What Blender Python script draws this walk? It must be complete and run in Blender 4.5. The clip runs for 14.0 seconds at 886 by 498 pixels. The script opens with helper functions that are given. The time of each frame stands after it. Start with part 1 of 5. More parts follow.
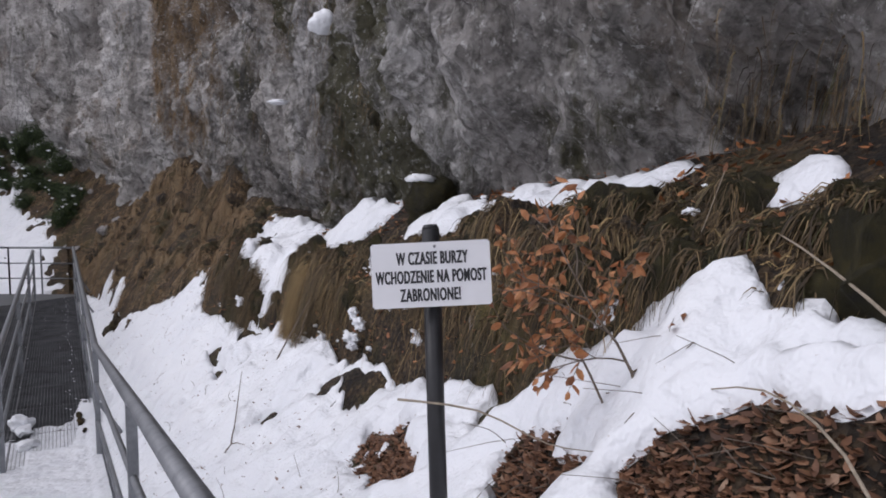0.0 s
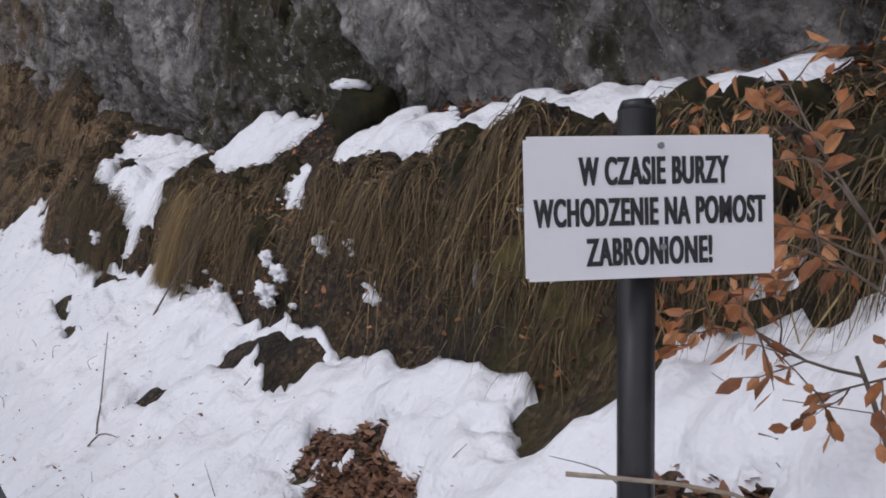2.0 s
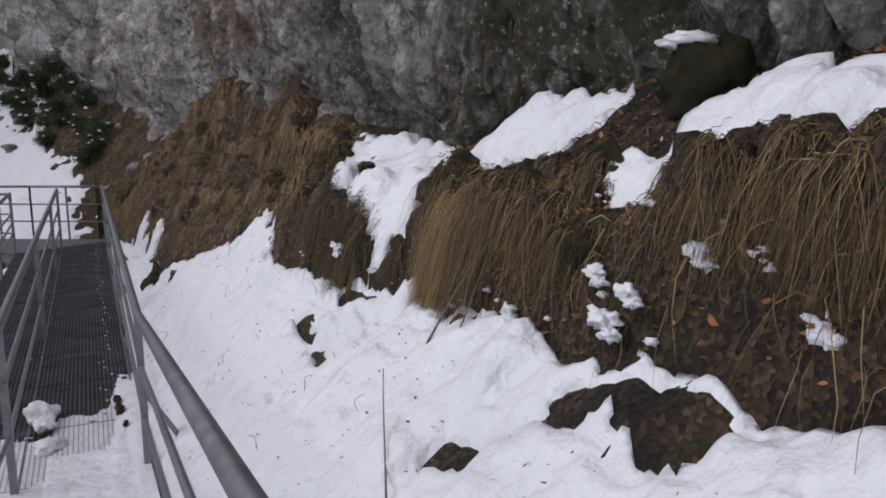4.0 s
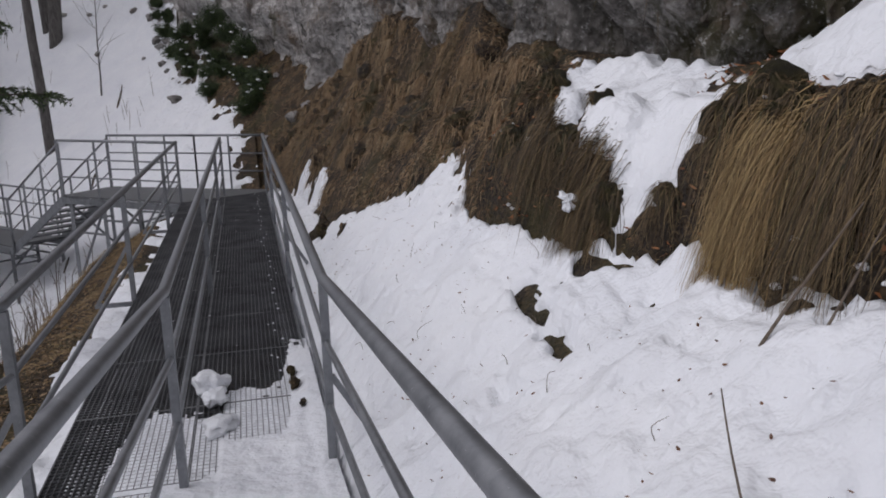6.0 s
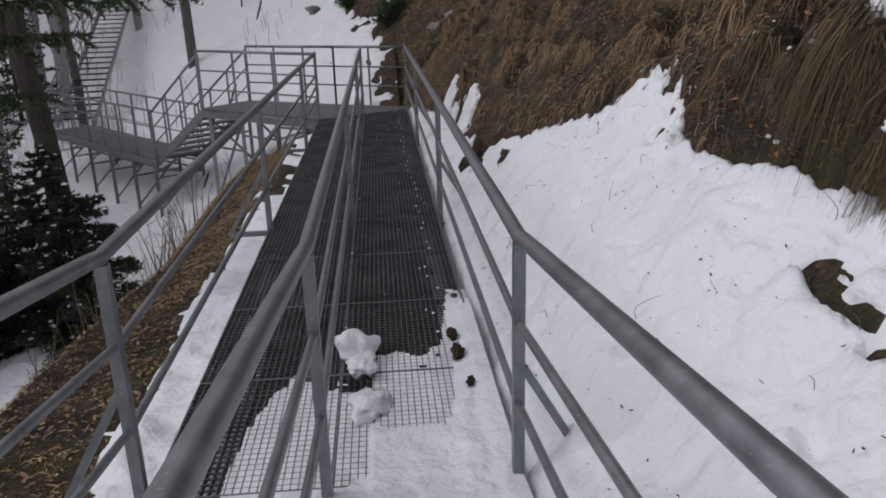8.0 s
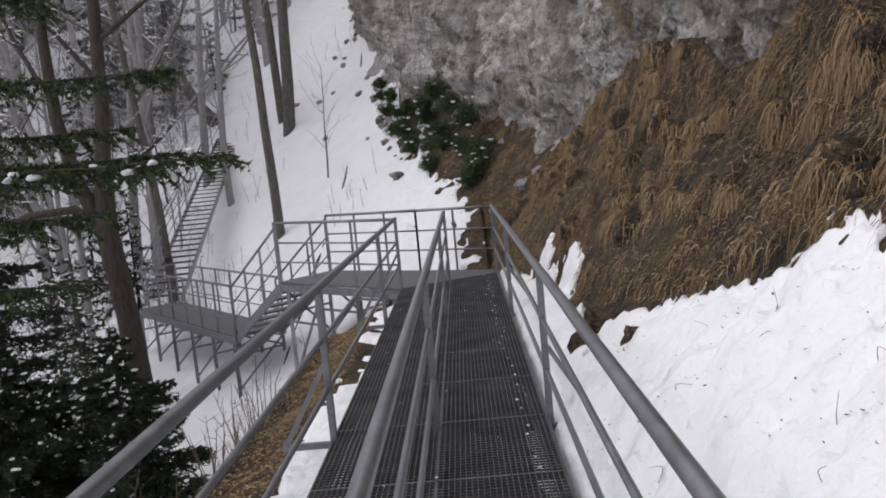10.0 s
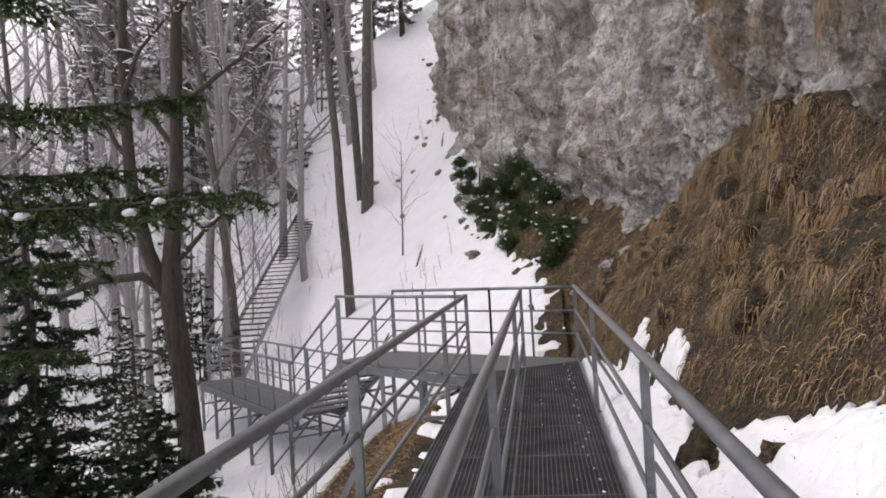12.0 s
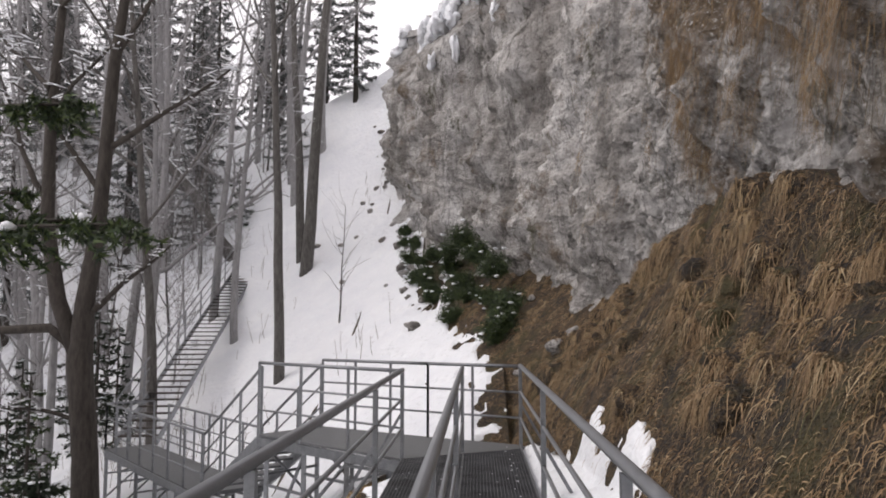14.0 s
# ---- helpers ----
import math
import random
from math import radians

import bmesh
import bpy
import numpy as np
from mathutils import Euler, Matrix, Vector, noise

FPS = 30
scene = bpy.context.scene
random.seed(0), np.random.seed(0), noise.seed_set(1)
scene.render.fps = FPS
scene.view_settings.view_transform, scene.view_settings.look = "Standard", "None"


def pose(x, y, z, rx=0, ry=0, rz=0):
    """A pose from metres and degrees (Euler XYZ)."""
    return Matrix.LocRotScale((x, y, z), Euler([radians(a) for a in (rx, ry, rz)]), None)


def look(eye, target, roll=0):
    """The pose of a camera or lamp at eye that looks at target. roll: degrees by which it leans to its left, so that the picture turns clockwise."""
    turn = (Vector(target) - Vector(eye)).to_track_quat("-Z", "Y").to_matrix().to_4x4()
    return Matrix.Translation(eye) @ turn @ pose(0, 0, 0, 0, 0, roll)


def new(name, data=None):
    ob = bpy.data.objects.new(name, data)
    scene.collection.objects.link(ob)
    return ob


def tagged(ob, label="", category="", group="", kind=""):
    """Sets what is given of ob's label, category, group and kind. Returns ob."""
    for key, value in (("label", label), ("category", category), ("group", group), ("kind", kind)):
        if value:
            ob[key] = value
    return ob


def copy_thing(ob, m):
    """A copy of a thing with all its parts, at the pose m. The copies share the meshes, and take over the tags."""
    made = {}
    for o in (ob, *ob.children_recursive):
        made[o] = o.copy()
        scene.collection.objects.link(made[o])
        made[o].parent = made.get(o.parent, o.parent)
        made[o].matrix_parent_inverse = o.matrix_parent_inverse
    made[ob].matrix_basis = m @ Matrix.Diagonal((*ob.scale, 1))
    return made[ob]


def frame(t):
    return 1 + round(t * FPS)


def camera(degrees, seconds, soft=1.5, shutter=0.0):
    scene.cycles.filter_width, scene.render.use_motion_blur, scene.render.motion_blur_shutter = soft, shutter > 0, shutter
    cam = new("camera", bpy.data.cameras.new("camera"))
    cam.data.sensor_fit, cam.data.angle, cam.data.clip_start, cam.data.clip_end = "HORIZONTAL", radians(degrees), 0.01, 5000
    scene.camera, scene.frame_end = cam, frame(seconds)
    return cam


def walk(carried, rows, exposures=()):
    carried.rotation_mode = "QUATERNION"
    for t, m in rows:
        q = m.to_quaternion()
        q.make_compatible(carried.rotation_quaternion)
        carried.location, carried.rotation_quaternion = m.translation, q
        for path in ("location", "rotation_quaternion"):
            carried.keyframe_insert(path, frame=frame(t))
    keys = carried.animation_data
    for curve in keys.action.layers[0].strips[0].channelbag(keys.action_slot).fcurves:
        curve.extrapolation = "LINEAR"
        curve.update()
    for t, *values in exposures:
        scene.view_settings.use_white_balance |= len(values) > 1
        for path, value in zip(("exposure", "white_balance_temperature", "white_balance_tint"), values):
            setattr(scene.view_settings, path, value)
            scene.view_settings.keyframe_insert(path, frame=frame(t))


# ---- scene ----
cam = camera(59.9, 14.0, soft=1.8)
PATH = [
    (0, (0.159, 0.409, 2.573), (1.048, 2.191, 2.392), 0.0),
    (0.5, (0.181, 0.737, 2.553), (1.159, 2.469, 2.343), -0.3),
    (1, (0.149, 1.025, 2.51), (1.318, 2.627, 2.252), 2.7),
    (1.5, (0.244, 1.331, 2.468), (1.459, 2.894, 2.185), 0.3),
    (2, (0.268, 1.622, 2.418), (1.467, 3.188, 2.085), 2.7),
    (2.5, (0.16, 1.881, 2.409), (1.338, 3.448, 2.011), 1.9),
    (3, (0.223, 2.223, 2.35), (1.168, 3.945, 1.975), -3.2),
    (5.3, (0.058, 3.643, 2.152), (0.805, 5.468, 1.82), 0.9),
    (5.5, (0.041, 3.784, 2.129), (0.733, 5.619, 1.736), -0.3),
    (6, (0.069, 4.12, 2.06), (0.546, 6.012, 1.622), -1.4),
    (6.5, (-0.006, 4.419, 2.01), (0.51, 6.286, 1.51), 0.7),
    (7, (-0.012, 4.679, 1.988), (0.294, 6.55, 1.349), -2.9),
    (7.5, (-0.031, 5.007, 1.935), (0.077, 6.9, 1.298), -2.4),
    (8, (-0.085, 5.331, 1.908), (0.059, 7.224, 1.28), -1.6),
    (8.5, (-0.035, 5.656, 1.884), (-0.141, 7.557, 1.273), -6.2),
    (9, (-0.035, 5.983, 1.854), (-0.105, 7.916, 1.344), -4.4),
    (9.2, (-0.078, 6.134, 1.843), (-0.106, 8.093, 1.442), -5.1),
    (11.3, (-0.051, 7.624, 1.707), (-0.35, 9.599, 1.605), -4.3),
    (11.5, (-0.063, 7.712, 1.665), (-0.398, 9.683, 1.609), -3.8),
    (12, (-0.097, 7.909, 1.636), (-0.341, 9.894, 1.65), -3.4),
    (12.5, (-0.131, 8.028, 1.661), (-0.36, 10.01, 1.806), -2.3),
    (13, (-0.099, 8.242, 1.644), (-0.432, 10.196, 1.912), -0.3),
    (13.5, (-0.161, 8.518, 1.622), (-0.381, 10.48, 1.939), 0.0),
    (14, (-0.186, 8.759, 1.613), (-0.273, 10.747, 1.809), -0.0),
]
walk(cam, [(t, look(eye, target, roll)) for t, eye, target, roll in PATH],
     [(0, 0.12, 6150, 15), (1.5, 0.0, 6150, 15), (3, -0.06, 6150, 15), (5.5, -0.14, 6250, 14), (7.5, -0.24, 6300, 14), (9, 0.03, 6350, 13), (11.5, 0.66, 6700, 13), (14, 0.6, 6750, 13)])

# ---- light ----
world = bpy.data.worlds.new("overcast")
scene.world = world
world.use_nodes = True
wn = world.node_tree
wn.nodes.clear()
sky = wn.nodes.new("ShaderNodeTexSky")
sky.sky_type = "NISHITA"
sky.sun_disc = False
sky.sun_elevation, sky.sun_rotation = radians(38), radians(-60)
cloud = wn.nodes.new("ShaderNodeMix")
cloud.data_type = "RGBA"
cloud.inputs[0].default_value = 0.85
cloud.inputs[7].default_value = (9.0, 8.75, 9.0, 1)
bg = wn.nodes.new("ShaderNodeBackground")
bg.inputs["Strength"].default_value = 0.1
wout = wn.nodes.new("ShaderNodeOutputWorld")
wn.links.new(sky.outputs["Color"], cloud.inputs[6])
wn.links.new(cloud.outputs[2], bg.inputs["Color"])
wn.links.new(bg.outputs[0], wout.inputs["Surface"])
sun = new("sun", bpy.data.lights.new("sun", "SUN"))
sun.data.energy, sun.data.angle, sun.data.color = 0.8, radians(25), (1.0, 0.97, 0.93)
sun.matrix_basis = look((-20, 14, 22), (0, 8, 0))


# ---- numeric tools ----
def hash3(i, j, k):
    n = (i * 374761393 + j * 668265263 + k * 2147483647 + 1013904223) & 0xFFFFFFFF
    n = ((n ^ (n >> 13)) * 1274126177) & 0xFFFFFFFF
    n = n ^ (n >> 16)
    return (n & 0xFFFF) / 65535.0


def vnoise(x, y, z):
    """Smooth value noise, -1 to 1, on arrays."""
    x, y, z = np.broadcast_arrays(np.asarray(x, float), np.asarray(y, float), np.asarray(z, float))
    i, j, k = (np.floor(a).astype(np.int64) for a in (x, y, z))
    u, v, w = (a - np.floor(a) for a in (x, y, z))
    u, v, w = (a * a * (3 - 2 * a) for a in (u, v, w))
    r = 0
    for a in (0, 1):
        for b in (0, 1):
            for c in (0, 1):
                r = r + hash3(i + a, j + b, k + c) * (u if a else 1 - u) * (v if b else 1 - v) * (w if c else 1 - w)
    return 2 * r - 1


def fbm(x, y, z, octaves=4, rough=0.5):
    r, amp = 0, 1.0
    for o in range(octaves):
        f = 2.03 ** o
        r = r + amp * vnoise(x * f + 17.3 * o, y * f + 5.1 * o, z * f + 9.7 * o)
        amp *= rough
    return r


def smooth(a, b, x):
    t = np.clip((np.asarray(x, float) - a) / (b - a), 0, 1)
    return t * t * (3 - 2 * t)


# ---- material tools ----
def mat(name, rough=0.7, metal=0.0):
    m = bpy.data.materials.new(name)
    m.use_nodes = True
    b = m.node_tree.nodes["Principled BSDF"]
    b.inputs["Roughness"].default_value, b.inputs["Metallic"].default_value = rough, metal
    return m, m.node_tree, b


def coords(nt, scale=(1, 1, 1)):
    tc = nt.nodes.new("ShaderNodeNewGeometry")
    mp = nt.nodes.new("ShaderNodeMapping")
    mp.inputs["Scale"].default_value = scale
    nt.links.new(tc.outputs["Position"], mp.inputs["Vector"])
    return mp.outputs["Vector"]


def noise_tex(nt, vec, scale, detail=6, rough=0.6, distort=0.0):
    n = nt.nodes.new("ShaderNodeTexNoise")
    n.inputs["Scale"].default_value, n.inputs["Detail"].default_value = scale, detail
    n.inputs["Roughness"].default_value, n.inputs["Distortion"].default_value = rough, distort
    nt.links.new(vec, n.inputs["Vector"])
    return n.outputs["Fac"]


def voronoi(nt, vec, scale, feature="F1"):
    n = nt.nodes.new("ShaderNodeTexVoronoi")
    n.feature = feature
    n.inputs["Scale"].default_value = scale
    nt.links.new(vec, n.inputs["Vector"])
    return n.outputs["Distance"], (n.outputs["Color"] if feature == "F1" else None)


def ramp(nt, fac, stops):
    r = nt.nodes.new("ShaderNodeValToRGB")
    while len(r.color_ramp.elements) < len(stops):
        r.color_ramp.elements.new(0.5)
    for e, (p, c) in zip(r.color_ramp.elements, stops):
        e.position = p
        e.color = (*c, 1) if len(c) == 3 else c
    nt.links.new(fac, r.inputs["Fac"])
    return r.outputs["Color"]


def mixc(nt, fac, a, b, blend="MIX"):
    m = nt.nodes.new("ShaderNodeMix")
    m.data_type, m.blend_type = "RGBA", blend
    for sock, v in ((m.inputs[0], fac), (m.inputs[6], a), (m.inputs[7], b)):
        if isinstance(v, bpy.types.NodeSocket):
            nt.links.new(v, sock)
        elif isinstance(v, (int, float)):
            sock.default_value = v
        else:
            sock.default_value = (*v, 1)
    return m.outputs[2]


def bump(nt, b, height, strength=0.5, dist=0.02, prior=None):
    n = nt.nodes.new("ShaderNodeBump")
    n.inputs["Strength"].default_value, n.inputs["Distance"].default_value = strength, dist
    nt.links.new(height, n.inputs["Height"])
    if prior is not None:
        nt.links.new(prior, n.inputs["Normal"])
    nt.links.new(n.outputs["Normal"], b.inputs["Normal"])
    return n.outputs["Normal"]


def grey(v):
    return (v, v, v)


def snow_mat():
    m, nt, b = mat("snow", 0.55)
    v = coords(nt)
    big = noise_tex(nt, v, 1.3, 4)
    specks = noise_tex(nt, v, 26, 3, 0.7)
    c = ramp(nt, big, [(0.3, (0.79, 0.81, 0.85)), (0.7, (0.86, 0.875, 0.9))])
    dirt = ramp(nt, specks, [(0.69, grey(0.0)), (0.76, grey(0.5))])
    c = mixc(nt, dirt, c, (0.3, 0.24, 0.17))
    nt.links.new(c, b.inputs["Base Color"])
    n1 = bump(nt, b, noise_tex(nt, v, 5, 4, 0.5), 0.8, 0.11)
    bump(nt, b, noise_tex(nt, v, 80, 3, 0.6), 0.2, 0.005, n1)
    return m


def zone(nt, axis, a, b, c, d):
    """One between b and c metres along an axis, fading to nothing at a and d."""
    g = nt.nodes.new("ShaderNodeNewGeometry")
    sep = nt.nodes.new("ShaderNodeSeparateXYZ")
    nt.links.new(g.outputs["Position"], sep.inputs[0])
    mul = nt.nodes.new("ShaderNodeMath")
    mul.operation = "MULTIPLY"
    for k, (lo, hi) in enumerate(((a, b), (d, c))):
        r = nt.nodes.new("ShaderNodeMapRange")
        r.interpolation_type = "SMOOTHSTEP"
        r.inputs["From Min"].default_value, r.inputs["From Max"].default_value = min(lo, hi), max(lo, hi)
        r.inputs["To Min"].default_value, r.inputs["To Max"].default_value = (0, 1) if lo < hi else (1, 0)
        nt.links.new(sep.outputs[axis], r.inputs["Value"])
        nt.links.new(r.outputs[0], mul.inputs[k])
    return mul.outputs[0]


def shifted(nt, value, amount, offset, where):
    """value + offset + amount * where."""
    m = nt.nodes.new("ShaderNodeMath")
    m.operation = "MULTIPLY_ADD"
    nt.links.new(where, m.inputs[0])
    m.inputs[1].default_value = amount
    a = nt.nodes.new("ShaderNodeMath")
    a.inputs[1].default_value = offset
    nt.links.new(value, a.inputs[0])
    nt.links.new(a.outputs[0], m.inputs[2])
    return m.outputs[0]


def rock_mat():
    """Grey limestone: mossy damp columns in one stretch, brown weathered rock with lichen in the next, pale clean rock beyond."""
    m, nt, b = mat("limestone", 0.9)
    v = coords(nt)
    vs = coords(nt, (1.0, 1.0, 0.32))
    damp = zone(nt, 1, 4.2, 6.2, 9.5, 12.0)
    weathered = nt.nodes.new("ShaderNodeMath")
    weathered.operation = "MULTIPLY"
    nt.links.new(zone(nt, 1, 9.0, 12.0, 17.5, 21.0), weathered.inputs[0])
    nt.links.new(zone(nt, 2, 3.6, 5.2, 40.0, 50.0), weathered.inputs[1])
    weathered = weathered.outputs[0]
    clean = zone(nt, 1, 18.0, 23.0, 70.0, 80.0)
    base = ramp(nt, shifted(nt, noise_tex(nt, v, 0.8, 12, 0.72), 0.015, 0.0, clean), [(0.3, (0.24, 0.23, 0.225)), (0.46, (0.42, 0.405, 0.395)), (0.58, (0.56, 0.545, 0.53)), (0.7, (0.72, 0.7, 0.685))])
    d, _ = voronoi(nt, v, 13)
    pits = ramp(nt, d, [(0.04, grey(0.45)), (0.3, grey(1.0))])
    c = mixc(nt, 0.3, base, pits, "MULTIPLY")
    grime = ramp(nt, shifted(nt, noise_tex(nt, v, 4.6, 10, 0.8), 0.05, 0.0, clean), [(0.42, grey(0.75)), (0.53, grey(0.0))])
    c = mixc(nt, grime, c, (0.075, 0.07, 0.062))
    tone = ramp(nt, noise_tex(nt, coords(nt, (1.0, 1.0, 0.45)), 0.55, 8, 0.66, 0.4), [(0.38, (0.3, 0.275, 0.25)), (0.48, (0.72, 0.7, 0.68)), (0.6, grey(1.08))])
    c = mixc(nt, 0.85, c, tone, "MULTIPLY")
    streak = ramp(nt, shifted(nt, noise_tex(nt, vs, 0.7, 10, 0.72, 0.7), 0.07, -0.03, damp), [(0.53, grey(0.0)), (0.66, grey(0.92))])
    c = mixc(nt, streak, c, (0.03, 0.028, 0.023))
    brown = ramp(nt, shifted(nt, noise_tex(nt, v, 0.5, 10, 0.78, 0.4), 0.13, -0.07, weathered), [(0.47, grey(0.0)), (0.57, grey(0.88))])
    c = mixc(nt, brown, c, (0.12, 0.083, 0.05))
    moss = ramp(nt, shifted(nt, noise_tex(nt, vs, 0.9, 9, 0.76, 0.3), 0.11, -0.04, damp), [(0.53, grey(0.0)), (0.61, grey(0.92))])
    c = mixc(nt, moss, c, (0.048, 0.044, 0.017))
    vc = coords(nt, (1.0, 1.0, 0.2))
    crack = ramp(nt, noise_tex(nt, vc, 0.5, 6, 0.65, 1.2), [(0.49, grey(0.0)), (0.5, grey(0.5)), (0.51, grey(0.0))])
    c = mixc(nt, crack, c, (0.02, 0.019, 0.016))
    flecks = ramp(nt, shifted(nt, shifted(nt, noise_tex(nt, v, 20, 5, 0.75), 0.03, 0.0, weathered), -0.06, 0.0, clean), [(0.57, grey(0.0)), (0.66, grey(0.75))])
    c = mixc(nt, flecks, c, (0.6, 0.595, 0.58))
    nt.links.new(c, b.inputs["Base Color"])
    n1 = bump(nt, b, noise_tex(nt, v, 2.2, 12, 0.68), 0.8, 0.22)
    n2 = bump(nt, b, d, 0.8, 0.05, n1)
    bump(nt, b, noise_tex(nt, v, 36, 8, 0.72), 0.4, 0.014, n2)
    return m


def soil_mat():
    m, nt, b = mat("leaf_litter", 0.9)
    v = coords(nt)
    d, col = voronoi(nt, v, 46)
    sep = nt.nodes.new("ShaderNodeSeparateColor")
    nt.links.new(col, sep.inputs[0])
    leaf = ramp(nt, sep.outputs[0], [(0.0, (0.022, 0.014, 0.008)), (0.45, (0.06, 0.037, 0.018)), (0.8, (0.12, 0.076, 0.038)), (1.0, (0.22, 0.145, 0.075))])
    dark = ramp(nt, noise_tex(nt, v, 2.2, 8, 0.7), [(0.38, grey(0.18)), (0.62, grey(1.0))])
    c = mixc(nt, 1.0, leaf, dark, "MULTIPLY")
    moss = ramp(nt, noise_tex(nt, v, 1.0, 6, 0.7), [(0.5, grey(0)), (0.62, grey(0.75))])
    c = mixc(nt, moss, c, (0.062, 0.052, 0.014))
    nt.links.new(c, b.inputs["Base Color"])
    n1 = bump(nt, b, d, 0.9, 0.03)
    bump(nt, b, noise_tex(nt, v, 12, 8, 0.7), 0.8, 0.06, n1)
    return m


def island_mat(name, stops, rough=0.75, source="island"):
    m, nt, b = mat(name, rough)
    if source == "island":
        g = nt.nodes.new("ShaderNodeNewGeometry")
        f = g.outputs["Random Per Island"]
    else:
        g = nt.nodes.new("ShaderNodeObjectInfo")
        f = g.outputs["Random"]
    c = ramp(nt, f, stops)
    n = ramp(nt, noise_tex(nt, coords(nt), 40, 4), [(0.3, grey(0.65)), (0.7, grey(1.1))])
    nt.links.new(mixc(nt, 1.0, c, n, "MULTIPLY"), b.inputs["Base Color"])
    return m


def steel_mat(name, lo, hi, rough, metal):
    m, nt, b = mat(name, rough, metal)
    v = coords(nt)
    n = noise_tex(nt, v, 9, 8, 0.7)
    c = ramp(nt, n, [(0.3, lo), (0.7, hi)])
    spots = ramp(nt, noise_tex(nt, v, 60, 4, 0.7), [(0.66, grey(0)), (0.74, grey(0.7))])
    nt.links.new(mixc(nt, spots, c, (0.6, 0.61, 0.62)), b.inputs["Base Color"])
    r = ramp(nt, n, [(0.2, grey(rough - 0.12)), (0.8, grey(rough + 0.15))])
    nt.links.new(r, b.inputs["Roughness"])
    bump(nt, b, noise_tex(nt, v, 140, 3), 0.15, 0.002)
    return m


def bark_mat(name, lo, hi):
    m, nt, b = mat(name, 0.9)
    v = coords(nt, (1, 1, 0.25))
    n = noise_tex(nt, v, 14, 8, 0.7)
    nt.links.new(ramp(nt, n, [(0.3, lo), (0.7, hi)]), b.inputs["Base Color"])
    bump(nt, b, n, 0.8, 0.03)
    return m


def plain_mat(name, col, rough=0.6, var=0.12, scale=20, metal=0.0):
    m, nt, b = mat(name, rough, metal)
    n = noise_tex(nt, coords(nt), scale, 6)
    lo, hi = tuple(c * (1 - var) for c in col), tuple(c * (1 + var) for c in col)
    nt.links.new(ramp(nt, n, [(0.3, lo), (0.7, hi)]), b.inputs["Base Color"])
    bump(nt, b, n, 0.15, 0.004)
    return m


def moss_mat():
    m, nt, b = mat("dark_moss", 0.95)
    v = coords(nt)
    n = noise_tex(nt, v, 9, 10, 0.75)
    c = ramp(nt, n, [(0.32, (0.012, 0.01, 0.006)), (0.5, (0.04, 0.034, 0.012)), (0.62, (0.075, 0.062, 0.02)), (0.74, (0.1, 0.075, 0.04))])
    nt.links.new(c, b.inputs["Base Color"])
    n1 = bump(nt, b, noise_tex(nt, v, 22, 10, 0.8), 1.0, 0.09)
    bump(nt, b, noise_tex(nt, v, 140, 4, 0.8), 1.0, 0.015, n1)
    return m


SNOW, ROCK, SOIL = snow_mat(), rock_mat(), soil_mat()
STEEL = steel_mat("galvanised_steel", (0.15, 0.157, 0.17), (0.29, 0.3, 0.315), 0.42, 0.6)
GRATE = plain_mat("dark_wet_grating", (0.12, 0.122, 0.127), 0.55, 0.4, 3, 0.2)
GRASS = island_mat("dead_grass", [(0.0, (0.028, 0.018, 0.009)), (0.35, (0.07, 0.045, 0.02)), (0.65, (0.13, 0.085, 0.038)), (0.9, (0.27, 0.19, 0.09)), (1.0, (0.06, 0.065, 0.018))])
STRAW = island_mat("straw_grass", [(0.0, (0.1, 0.06, 0.025)), (0.5, (0.27, 0.175, 0.07)), (1.0, (0.46, 0.34, 0.16))])
RUST = island_mat("brown_grass", [(0.0, (0.12, 0.075, 0.037)), (0.45, (0.25, 0.155, 0.077)), (0.8, (0.36, 0.245, 0.13)), (1.0, (0.42, 0.33, 0.2))])
LEAF = island_mat("dry_beech_leaf", [(0.0, (0.18, 0.065, 0.025)), (0.5, (0.4, 0.155, 0.055)), (1.0, (0.55, 0.27, 0.12))], 0.6)
# rime plus distance haze, painted as paler greys on the farther trees
HAZEBARK = bark_mat("hazy_frosted_bark", (0.18, 0.175, 0.178), (0.36, 0.35, 0.355))
HAZENEEDLE = island_mat("hazy_frosted_needles", [(0.0, (0.06, 0.068, 0.066)), (0.7, (0.11, 0.122, 0.118)), (1.0, (0.36, 0.37, 0.38))], 0.8)
FALLEN = island_mat("rotting_leaf", [(0.0, (0.06, 0.028, 0.016)), (0.5, (0.17, 0.078, 0.04)), (0.9, (0.28, 0.14, 0.075)), (1.0, (0.32, 0.21, 0.14))], 0.7)
NEEDLE = island_mat("spruce_needles", [(0.0, (0.014, 0.026, 0.012)), (0.6, (0.042, 0.072, 0.022)), (1.0, (0.1, 0.14, 0.035))], 0.65)
DARKNEEDLE = island_mat("dark_spruce_needles", [(0.0, (0.008, 0.014, 0.009)), (0.6, (0.022, 0.036, 0.018)), (1.0, (0.045, 0.065, 0.03))], 0.7)
BARK = bark_mat("grey_bark", (0.05, 0.045, 0.042), (0.16, 0.15, 0.14))
DARKBARK = bark_mat("dark_bark", (0.025, 0.02, 0.017), (0.08, 0.068, 0.058))
TWIG = plain_mat("twig_bark", (0.14, 0.11, 0.085), 0.85, 0.35, 60)
PALETWIG = plain_mat("pale_shoot", (0.3, 0.25, 0.19), 0.85, 0.3, 60)
SIGNWHITE = plain_mat("sign_white", (0.72, 0.72, 0.74), 0.45, 0.04, 9)
INK = plain_mat("black_print", (0.012, 0.012, 0.015), 0.5, 0.1)
